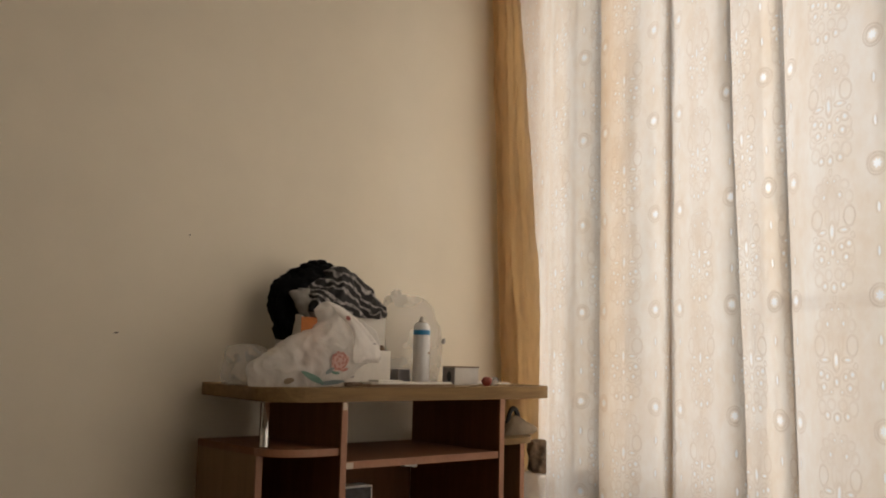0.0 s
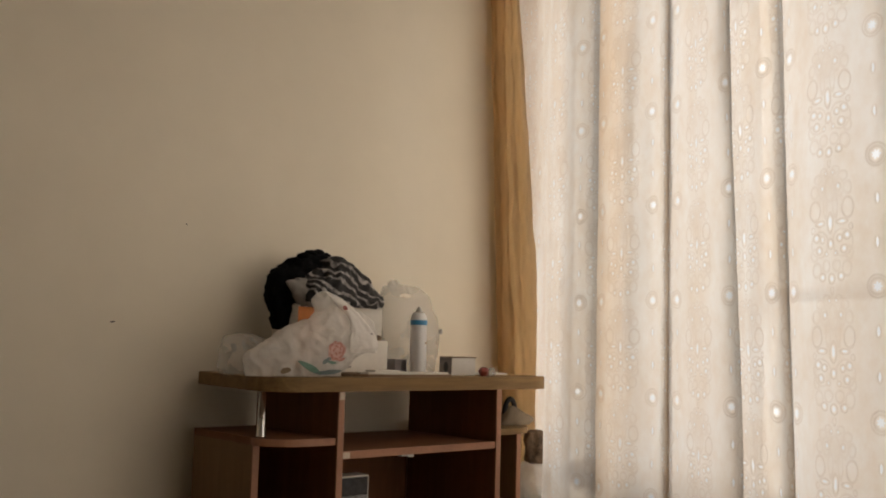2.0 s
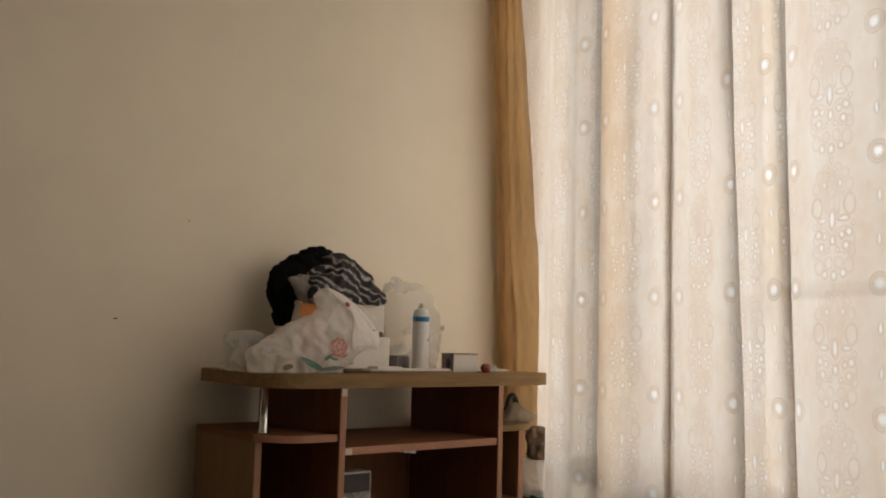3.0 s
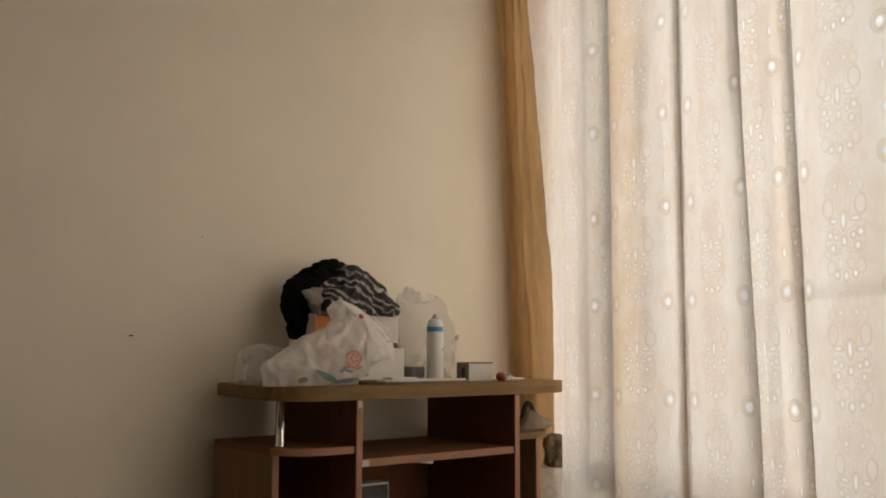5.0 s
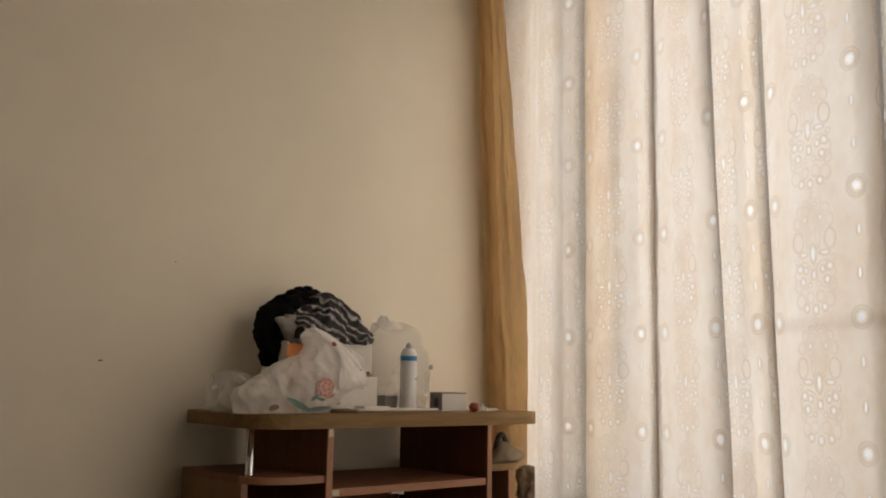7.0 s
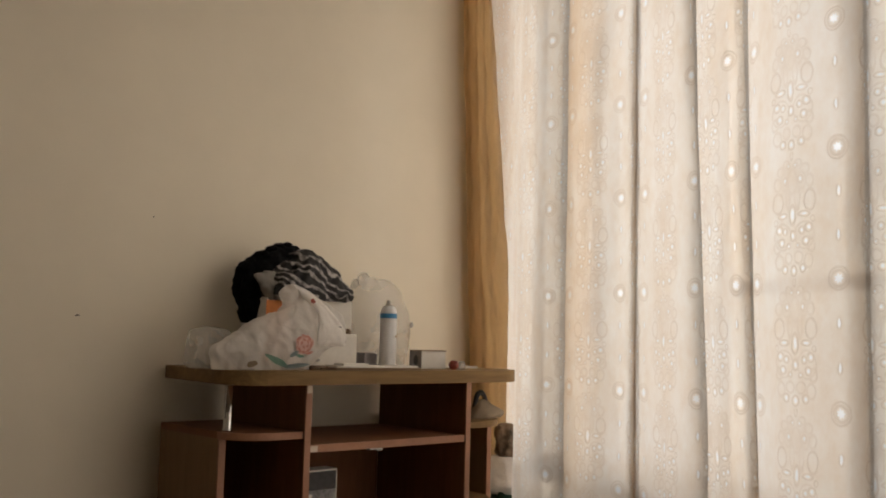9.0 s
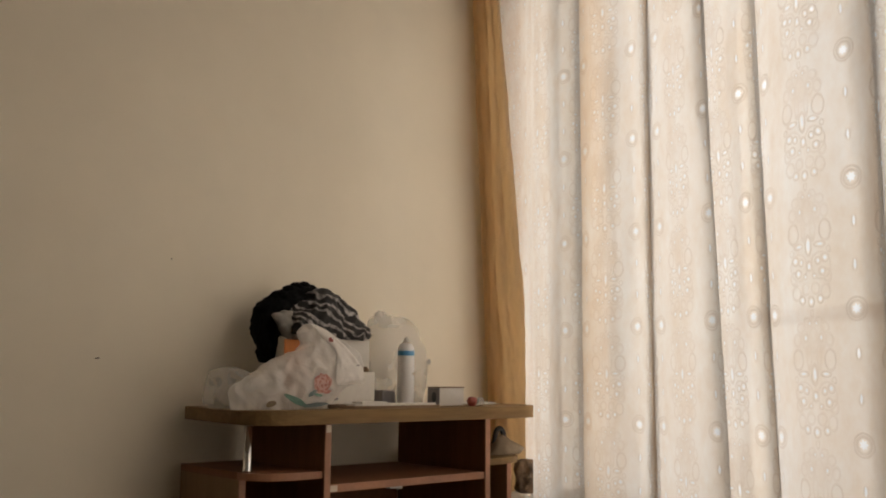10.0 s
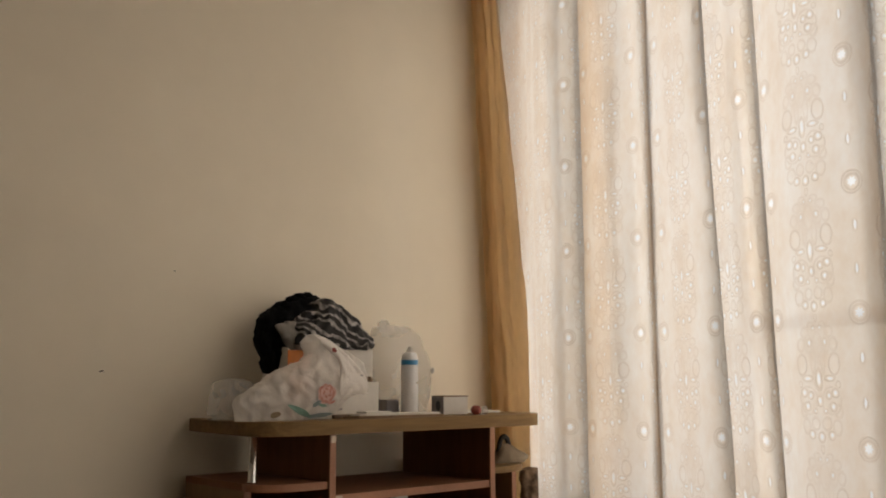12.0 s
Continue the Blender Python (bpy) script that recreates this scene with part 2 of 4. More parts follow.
def heavy_cloth(name, colour, glow, share=0.35):
    """Thick drape that lets a little warm light through."""
    k = Nodes(name)
    v = k.coord((1, 1, 0.35))
    n, n2 = k.noise(v, 22.0, 5, 0.6, 0.7), k.noise(v, 5.0, 4)
    f = k.math("ADD", k.math("MULTIPLY", n, 0.5), k.math("MULTIPLY", n2, 0.5))
    k.link(k.ramp(f, [(0.3, tuple(c * 0.8 for c in colour)), (0.7, colour)]), k.b.inputs["Base Color"])
    k.b.inputs["Roughness"].default_value = 0.6
    k.b.inputs["Sheen Weight"].default_value = 0.2
    nrm = k.bump(n, 0.5, 0.006)
    tr = k.t.nodes.new("ShaderNodeBsdfTranslucent")
    k.link(k.ramp(f, [(0.3, tuple(c * 0.75 for c in glow)), (0.7, glow)]), tr.inputs["Color"])
    k.link(nrm, tr.inputs["Normal"])
    a = k.t.nodes.new("ShaderNodeMixShader")
    a.inputs[0].default_value = share
    k.link(k.b.outputs[0], a.inputs[1])
    k.link(tr.outputs[0], a.inputs[2])
    k.link(a.outputs[0], k.out.inputs["Surface"])
    return k.m


def striped(name):
    """Zebra print: wavy black bands on greyish white."""
    k = Nodes(name)
    v = k.coord((1.0, 1.0, 1.0))
    tilt = k.t.nodes.new("ShaderNodeMapping")
    tilt.inputs["Rotation"].default_value = (0, radians(-24), 0)
    k.link(v, tilt.inputs["Vector"])
    w = k.add("ShaderNodeTexWave", Scale=11.0, Distortion=11.0, Detail=3.0)
    w.inputs["Detail Scale"].default_value = 1.1
    w.bands_direction = "Z"
    k.link(tilt.outputs["Vector"], w.inputs["Vector"])
    n = k.noise(v, 60.0, 4)
    white = k.ramp(n, [(0.35, (0.10, 0.09, 0.09)), (0.65, (0.46, 0.43, 0.42))])
    r = k.ramp(w.outputs["Fac"], [(0.62, (0, 0, 0)), (0.84, (1, 1, 1))])
    k.link(k.mix(r, (0.010, 0.009, 0.010), white), k.b.inputs["Base Color"])
    k.b.inputs["Roughness"].default_value = 0.75
    k.bump(k.noise(v, 45.0, 5), 0.5, 0.004)
    return k.m


M_WALL = wall_paint("cream wall paint", (0.84, 0.765, 0.635))
M_CEIL = wall_paint("white ceiling paint", (0.82, 0.78, 0.70))
M_FLOOR = wood("brown floor laminate", (0.17, 0.12, 0.08), (0.27, 0.20, 0.14), 1, 0.4)
M_TOP = wood("oak laminate", (0.150, 0.088, 0.034), (0.320, 0.200, 0.085), 0, 0.65)
M_PANEL = wood("walnut laminate", (0.175, 0.072, 0.032), (0.265, 0.118, 0.052), 2, 0.6)
M_SIDE = wood("oak laminate upright", (0.20, 0.122, 0.058), (0.31, 0.195, 0.095), 2, 0.65)
M_EDGE = plain("reddish edge band", (0.36, 0.17, 0.095), 0.5, vary=0.15, scale=30)
M_CHIP = plain("bare chipboard", (0.62, 0.52, 0.42), 0.8)
M_CHROME = plain("chrome tube", (0.78, 0.78, 0.78), 0.12, 1.0, vary=0.04, bump=0.0)
M_STEEL = plain("galvanised catch", (0.45, 0.44, 0.42), 0.35, 1.0)
M_LACE = lace("cream lace curtain", (0.92, 0.825, 0.71))
M_DRAPE = heavy_cloth("gold drape", (0.50, 0.37, 0.23), (1.0, 0.83, 0.58), 0.70)
M_FRAME = plain("white window frame", (0.70, 0.66, 0.60), 0.4)
M_LEDGE = plain("brown painted ledge", (0.20, 0.13, 0.075), 0.5)
M_BLACK = plain("black laminate", (0.006, 0.0055, 0.005), 0.8, vary=0.3, bump=0.05, spec=0.12)
M_BLACKTOP = plain("dusty black top", (0.05, 0.044, 0.038), 0.45, vary=0.3)
M_BAG = film("white carrier bag film", (0.96, 0.93, 0.90), 0.44, 0.30, 34.0)
M_BAGFOLD = film("doubled carrier bag film", (0.96, 0.93, 0.90), 0.16, 0.30, 34.0)
M_FROST = film("frosted clear film", (0.76, 0.75, 0.74), 0.72, 0.3, 16.0)
M_RED = plain("red print", (0.44, 0.17, 0.14), 0.5)
M_PINK = plain("faded pink print", (0.58, 0.36, 0.31), 0.5)
M_GREEN = plain("green print", (0.13, 0.25, 0.20), 0.5)
M_BLUEPR = plain("dark teal print", (0.16, 0.21, 0.22), 0.5)
M_ZEBRA = striped("zebra print cloth")
M_BLACKCLOTH = plain("black knit", (0.008, 0.008, 0.009), 0.95, vary=0.5, scale=40, bump=0.8, size=0.006, spec=0.1)
M_GREYCLOTH = plain("grey lining", (0.24, 0.225, 0.205), 0.85, bump=0.4)
M_WHITEBOX = plain("white card", (0.70, 0.67, 0.62), 0.6, vary=0.06)
M_ORANGE = plain("orange card", (0.62, 0.20, 0.035), 0.55)
M_CARD = plain("brown board", (0.22, 0.14, 0.08), 0.7)
M_CAN = plain("white enamelled tin", (0.74, 0.74, 0.75), 0.28, vary=0.04, bump=0.0)
M_CANBLUE = plain("blue can band", (0.03, 0.22, 0.46), 0.3, vary=0.05, bump=0.0)
M_CAP = plain("grey valve", (0.42, 0.40, 0.38), 0.4)
M_GREYBOX = plain("grey plastic", (0.26, 0.245, 0.26), 0.4)
M_NAVY = plain("navy plastic", (0.018, 0.030, 0.055), 0.3)
M_REDFOIL = plain("dark red wrapper", (0.26, 0.045, 0.03), 0.3, bump=0.5)
M_CLEAR = film("clear wrapper", (0.75, 0.74, 0.72), 0.7, 0.2, 60.0)
M_PAPER = plain("white paper", (0.72, 0.69, 0.64), 0.7, vary=0.05)
M_PHOTO = plain("dark glossy print", (0.030, 0.030, 0.035), 0.25, vary=0.5)
M_PHOTOLIGHT = plain("grey print", (0.30, 0.30, 0.31), 0.3, vary=0.6, scale=30)
M_BEIGE = plain("beige canvas", (0.25, 0.19, 0.125), 0.8, bump=0.4)
M_POUCH = plain("brown patterned cloth", (0.17, 0.11, 0.065), 0.8, vary=0.9, scale=70)
M_STRAP = plain("black strap", (0.012, 0.011, 0.011), 0.6)
M_DKGREEN = plain("dark green film", (0.02, 0.075, 0.05), 0.4)
M_MARK = plain("dark scuff", (0.06, 0.05, 0.04), 0.8)
M_GLASS = Nodes("window glass")
M_GLASS.b.inputs["Transmission Weight"].default_value = 1.0
M_GLASS.b.inputs["Roughness"].default_value = 0.0
M_GLASS.b.inputs["IOR"].default_value = 1.45
M_GLASS = M_GLASS.m

# ---- mesh helpers ----


def obj(name, bm, material, parent=None, label="", smooth=False):
    bmesh.ops.recalc_face_normals(bm, faces=bm.faces)
    me = bpy.data.meshes.new(name)
    bm.to_mesh(me)
    bm.free()
    me.materials.append(material)
    if smooth:
        for p in me.polygons:
            p.use_smooth = True
    ob = new(name, me)
    if parent:
        ob.parent = parent
    if label:
        ob["label"] = label
    return ob


def part(name, bm, material, parent, label="", smooth=False):
    return obj(name, bm, material, parent, label, smooth)


def thing(name, m, label, category, group="", kind=""):
    e = new(name)
    e.empty_display_size = 0.05
    e.matrix_world = m
    return tagged(e, label, category, group, kind)


def box(x0, x1, y0, y1, z0, z1, bevel=0.0015):
    bm = bmesh.new()
    bmesh.ops.create_cube(bm, size=1)
    bmesh.ops.transform(bm, verts=bm.verts, matrix=Matrix.LocRotScale(((x0 + x1) / 2, (y0 + y1) / 2, (z0 + z1) / 2), None, (x1 - x0, y1 - y0, z1 - z0)))
    if bevel:
        bmesh.ops.bevel(bm, geom=bm.edges, offset=bevel, segments=2, affect="EDGES", profile=0.6)
    return bm


def prism(outline, z0, z1, bevel=0.002):
    bm = bmesh.new()
    lo = [bm.verts.new((x, y, z0)) for x, y in outline]
    hi = [bm.verts.new((x, y, z1)) for x, y in outline]
    bm.faces.new(lo[::-1])
    bm.faces.new(hi)
    n = len(lo)
    for i in range(n):
        bm.faces.new((lo[i], lo[(i + 1) % n], hi[(i + 1) % n], hi[i]))
    if bevel:
        rim = [e for e in bm.edges if abs(e.verts[0].co.z - e.verts[1].co.z) < 1e-6]
        bmesh.ops.bevel(bm, geom=rim, offset=bevel, segments=2, affect="EDGES", profile=0.6)
    return bm


def lathe(profile, n=32):
    """Turned shape from (radius, height) pairs; the ends are closed."""
    bm = bmesh.new()
    rings = [[bm.verts.new((r * math.cos(2 * math.pi * i / n), r * math.sin(2 * math.pi * i / n), z)) for i in range(n)] for r, z in profile]
    for a, b in zip(rings, rings[1:]):
        for i in range(n):
            bm.faces.new((a[i], a[(i + 1) % n], b[(i + 1) % n], b[i]))
    bm.faces.new(rings[0][::-1])
    bm.faces.new(rings[-1])
    return bm


def tube(path, r, n=10):
    """Round bar along a row of points."""
    bm = bmesh.new()
    pts = [Vector(p) for p in path]
    rings = []
    for i, p in enumerate(pts):
        t = (pts[min(i + 1, len(pts) - 1)] - pts[max(i - 1, 0)]).normalized()
        u = t.orthogonal().normalized() if i == 0 else (rings_u - t * rings_u.dot(t)).normalized()
        rings_u = u
        w = t.cross(u)
        rings.append([bm.verts.new(p + r * (u * math.cos(2 * math.pi * k / n) + w * math.sin(2 * math.pi * k / n))) for k in range(n)])
    for a, b in zip(rings, rings[1:]):
        for k in range(n):
            bm.faces.new((a[k], a[(k + 1) % n], b[(k + 1) % n], b[k]))
    bm.faces.new(rings[0][::-1])
    bm.faces.new(rings[-1])
    return bm


def spline(points, steps):
    """Catmull-Rom through tuples of any length."""
    p = [np.array(q, float) for q in points]
    p = [2 * p[0] - p[1]] + p + [2 * p[-1] - p[-2]]
    out = []
    for i in range(1, len(p) - 2):
        for j in range(steps):
            t = j / steps
            out.append(0.5 * (2 * p[i] + (p[i + 1] - p[i - 1]) * t + (2 * p[i - 1] - 5 * p[i] + 4 * p[i + 1] - p[i + 2]) * t * t
                              + (3 * p[i] - p[i - 1] - 3 * p[i + 1] + p[i + 2]) * t ** 3))
    out.append(p[-2])
    return out


def mound(levels, n=72, sub=6, wrinkle=0.012, freq=14.0, seed=0.0, crease=0.6, floor=True, power=2.0):
    """A soft heap: rings (z, cx, cy, rx, ry) from the base up, pulled into wrinkles and creases."""
    bm = bmesh.new()
    rings = []
    lv = spline(levels, sub)
    z0 = levels[0][0]
    for li, (z, cx, cy, rx, ry) in enumerate(lv):
        ring = []
        for i in range(n):
            a = 2 * math.pi * i / n
            c, s = math.cos(a), math.sin(a)
            c, s = math.copysign(abs(c) ** (2 / power), c), math.copysign(abs(s) ** (2 / power), s)
            p = Vector((cx + max(rx, 0.001) * c, cy + max(ry, 0.001) * s, z))
            q = Vector((p.x * freq + seed, p.y * freq, p.z * freq * 0.8))
            w = noise.noise(q) + 0.5 * noise.noise(q * 2.3)
            cr = (0.5 - abs(noise.noise(q * 1.3 + Vector((5.2, 1.3, seed)))) * 2.2) * crease
            d = Vector((c, s, 0.25)).normalized() * (w + cr) * wrinkle
            p += d
            if floor:
                p.z = max(p.z, z0)
            ring.append(bm.verts.new(p))
        rings.append(ring)
    for a, b in zip(rings, rings[1:]):
        for i in range(n):
            bm.faces.new((a[i], a[(i + 1) % n], b[(i + 1) % n], b[i]))
    bm.faces.new(rings[0][::-1])
    bm.faces.new(rings[-1])
    return bm


def sheet(fn, us, vs, uvfn=None, uvfn2=None):
    """A sheet over two rows of parameters."""
    bm = bmesh.new()
    g = [[bm.verts.new(fn(u, v)) for v in vs] for u in us]
    layer = bm.loops.layers.uv.new("UVMap") if uvfn else None
    layer2 = bm.loops.layers.uv.new("gather") if uvfn2 else None
    for i in range(len(us) - 1):
        for j in range(len(vs) - 1):
            f = bm.faces.new((g[i][j], g[i + 1][j], g[i + 1][j + 1], g[i][j + 1]))
            if uvfn:
                for lp, (a, b) in zip(f.loops, ((i, j), (i + 1, j), (i + 1, j + 1), (i, j + 1))):
                    lp[layer].uv = uvfn(us[a], vs[b])
                    if uvfn2:
                        lp[layer2].uv = uvfn2(us[a], vs[b])
    return bm


def ellipse_patch(c, u, v, ru, rv, n=14):
    bm = bmesh.new()
    c, u, v = Vector(c), Vector(u), Vector(v)
    bm.faces.new([bm.verts.new(c + u * ru * math.cos(2 * math.pi * i / n) + v * rv * math.sin(2 * math.pi * i / n)) for i in range(n)])
    return bm


def merge(*parts):
    """Several bmeshes as one."""
    out = bmesh.new()
    for b in parts:
        me = bpy.data.meshes.new("tmp")
        b.to_mesh(me)
        b.free()
        out.from_mesh(me)
        bpy.data.meshes.remove(me)
    return out


# ---- the room ----
tagged(obj("floor", box(WEST - 0.2, WALL_X + 0.25, SOUTH - 0.2, WALL_Y + 0.2, -0.12, 0.0, 0), M_FLOOR), "brown wood-grain laminate floor", "floor", kind="structure")
tagged(obj("ceiling", box(WEST - 0.2, WALL_X + 0.25, SOUTH - 0.2, WALL_Y + 0.2, HIGH, HIGH + 0.15, 0), M_CEIL), "plain white painted ceiling", "ceiling", kind="structure")
wn_ob = obj("wall_north", box(-2.75, 2.98, 0, 0.2, 0, HIGH, 0), M_WALL)
wn_ob.matrix_world = pose(-WALL_B * SA, WALL_B * CA, 0, 0, 0, PHI)
tagged(wn_ob, "plain cream painted wall, slightly scuffed", "wall", kind="structure")
tagged(obj("wall_west", box(WEST - 0.2, WEST, SOUTH, WALL_Y, 0, HIGH, 0), M_WALL), "plain cream painted wall", "wall", kind="structure")
tagged(obj("wall_south", box(WEST - 0.2, WALL_X + 0.25, SOUTH - 0.2, SOUTH, 0, HIGH, 0), M_WALL), "plain cream painted wall", "wall", kind="structure")
we = thing("wall_east", Matrix.Identity(4), "cream wall round a wide curtained window", "wall", kind="structure")
X1 = WALL_X + 0.15
part("wall_below", box(WALL_X, X1, SOUTH, WALL_Y, 0, WIN_Z0, 0), M_WALL, we)
part("wall_above", box(WALL_X, X1, SOUTH, WALL_Y, WIN_Z1, HIGH, 0), M_WALL, we)
part("wall_side", box(WALL_X, X1, WIN_Y1, WALL_Y, WIN_Z0, WIN_Z1, 0), M_WALL, we)
part("wall_side", box(WALL_X, X1, SOUTH, WIN_Y0, WIN_Z0, WIN_Z1, 0), M_WALL, we)
win = thing("window_1", Matrix.Identity(4), "wide white-framed window behind a lace curtain", "window", kind="structure")
FX0, FX1 = WALL_X + 0.05, WALL_X + 0.11
for nm, b in (("jamb", (WIN_Y0, WIN_Y0 + 0.06, WIN_Z0, WIN_Z1)), ("jamb", (WIN_Y1 - 0.06, WIN_Y1, WIN_Z0, WIN_Z1)), ("head", (WIN_Y0 + 0.06, WIN_Y1 - 0.06, WIN_Z1 - 0.06, WIN_Z1)),
              ("rail", (WIN_Y0 + 0.06, WIN_Y1 - 0.06, WIN_Z0, WIN_Z0 + 0.06)),):
    part(nm, box(FX0, FX1, *b, 0.003), M_FRAME, win)
BAYS = [0.40, 1.98]
for y in BAYS:
    for z0, z1 in ((WIN_Z0 + 0.06, WIN_Z1 - 0.06),):
        part("mullion", box(FX0, FX1, y - 0.025, y + 0.025, z0, z1, 0.003), M_FRAME, win)
part("transom", box(FX0, FX1, WIN_Y0 + 0.06, 0.375, 1.015, 1.05, 0.003), M_FRAME, win)
part("transom", box(FX0, FX1, 0.425, 1.955, 1.015, 1.05, 0.003), M_FRAME, win)
edges = [WIN_Y0 + 0.035] + BAYS + [WIN_Y1 - 0.035]
for y0, y1 in zip(edges, edges[1:]):
    for z0, z1 in ((WIN_Z0 + 0.06, WIN_Z1 - 0.06),):
        g = part("pane", box(FX0 + 0.026, FX0 + 0.032, y0 + 0.012, y1 - 0.012, z0 - 0.012, z1 + 0.012, 0), M_GLASS, win)
        g.visible_shadow = False
tagged(obj("window_ledge", box(1.488, WALL_X + 0.05, WIN_Y0, 2.60, 0.472, 0.530, 0.010), M_LEDGE), "narrow brown ledge across the window", "ledge", kind="structure")
# small marks on the wall
for x, y, z, rx, rz in ((0.1669, 2.6905, 0.9178, 0.0072, 0.0019), (0.3564, 2.7535, 1.2063, 0.0021, 0.0021)):
    mk = obj("wall_mark", ellipse_patch((0, 0, 0), (1, 0, 0.12), (0, 0, 1), rx, rz), M_MARK)
    mk.matrix_world = pose(x + 0.0015 * SA, y - 0.0015 * CA, z, 0, 0, PHI)
    tagged(mk, "tiny dark scuff on the cream wall", "mark")

# ---- curtains ----
# plan of the folds: distance into the window side, bearing in degrees, column of the lace
# the width that hangs in the corner behind the drape
CORNER_WIDTH = [(1.600, 27.2, -5.0), (1.605, 27.8, -4.3), (1.610, 28.6, -3.3), (1.570, 29.12, -1.9), (1.480, 29.24, -0.7), (1.440, 29.36, -0.3),
                (1.415, 29.60, 0.0), (1.380, 30.49, 0.55), (1.393, 31.24, 1.0), (1.410, 31.9, 1.45), (1.422, 32.18, 1.75), (1.434, 32.5, 2.0), (1.442, 33.6, 2.7), (1.450, 34.45, 3.4)]
# the width beside it, hanging in front, with deep folds between the flat runs
WIDE_WIDTH = [(1.399, 32.28, 2.7), (1.398, 32.85, 3.3), (1.402, 33.75, 4.0), (1.420, 34.6, 4.5), (1.436, 35.55, 5.0), (1.434, 36.25, 5.6), (1.430, 36.46, 5.9), (1.434, 36.55, 6.5), (1.441, 36.50, 7.5), (1.448, 36.66, 8.6),
              (1.448, 36.90, 8.9), (1.440, 37.5, 9.4), (1.428, 38.15, 10.0), (1.420, 39.2, 10.65), (1.424, 39.95, 11.0),
              (1.431, 40.22, 11.35), (1.437, 40.34, 11.55), (1.435, 40.52, 11.8), (1.428, 40.95, 12.15), (1.420, 42.18, 13.0), (1.422, 42.98, 13.5), (1.428, 43.15, 13.9), (1.434, 43.25, 14.5),
              (1.431, 43.42, 14.9), (1.420, 43.85, 15.2), (1.390, 45.52, 16.0), (1.408, 47.85, 17.0), (1.402, 49.2, 17.5), (1.420, 49.55, 17.8), (1.450, 50.0, 18.2)]


def plan_of(rows):
    return [(x, x / math.tan(radians(b)), u) for x, b, u in rows]


wide = plan_of(WIDE_WIDTH)
fold_y, fold_u = wide[-1][1], wide[-1][2]
for i in range(26):
    fold_y -= 0.115
    fold_u += 1.5
    wide.append((1.42 if i % 2 else 1.49, fold_y, fold_u))


def lace_width(rows, seed, label):
    plan = spline(rows, 9)

    def pitch(i):
        """Metres of cloth to a column of the pattern."""
        a, b = max(0, int(i) - 9), min(len(plan) - 1, int(i) + 9)
        run = sum(math.dist(plan[j][:2], plan[j + 1][:2]) for j in range(a, b))
        return min(0.118, max(0.070, run / max(0.01, plan[b][2] - plan[a][2])))

    pitches = [pitch(i) for i in range(len(plan))]

    def point(i, z):
        x, y, u = plan[int(i)]
        crumple = 0.0016 * noise.noise(Vector((u * 1.7, z * 14.0, 5.0 + seed)))
        sway = crumple + 0.004 * noise.noise(Vector((u * 0.9, z * 1.3, 3.0 + seed))) + 0.004 * noise.noise(Vector((u * 2.2, z * 3.5, 9.0)))
        lean = 0.05 * math.exp(-((u - 12.6) / 1.8) ** 2) * (z - 1.2)
        return Vector((x + sway, y + lean + 0.004 * noise.noise(Vector((u * 0.7, z * 1.1, 20.0 + seed))), z))

    ob = obj("lace_curtain", sheet(point, list(range(len(plan))), [0.04 + i * (2.56 / 110) for i in range(111)], lambda i, z: (plan[int(i)][2], z), lambda i, z: (pitches[int(i)], 0.0)), M_LACE, smooth=True)
    return tagged(ob, label, "curtain")


lace_width(plan_of(CORNER_WIDTH), 0.0, "cream sheer lace curtain gathered beside a golden drape")
lace_width(wide, 7.0, "cream sheer lace curtain with embroidered rosettes, hanging in folds")
rod = thing("curtain_rod", Matrix.Identity(4), "white curtain rail above the window", "curtain rail")
part("rail", tube([(1.47, 3.08, 2.63), (1.47, 0.0, 2.63), (1.47, -1.90, 2.63)], 0.014), M_WHITEBOX, rod)
for y in (2.9, 1.3, -0.3, -1.8):
    part("bracket", box(1.47, WALL_X + 0.005, y - 0.01, y + 0.01, 2.645, 2.665, 0.002), M_STEEL, rod)

DRAPE_K = [i / 64 for i in range(65)]


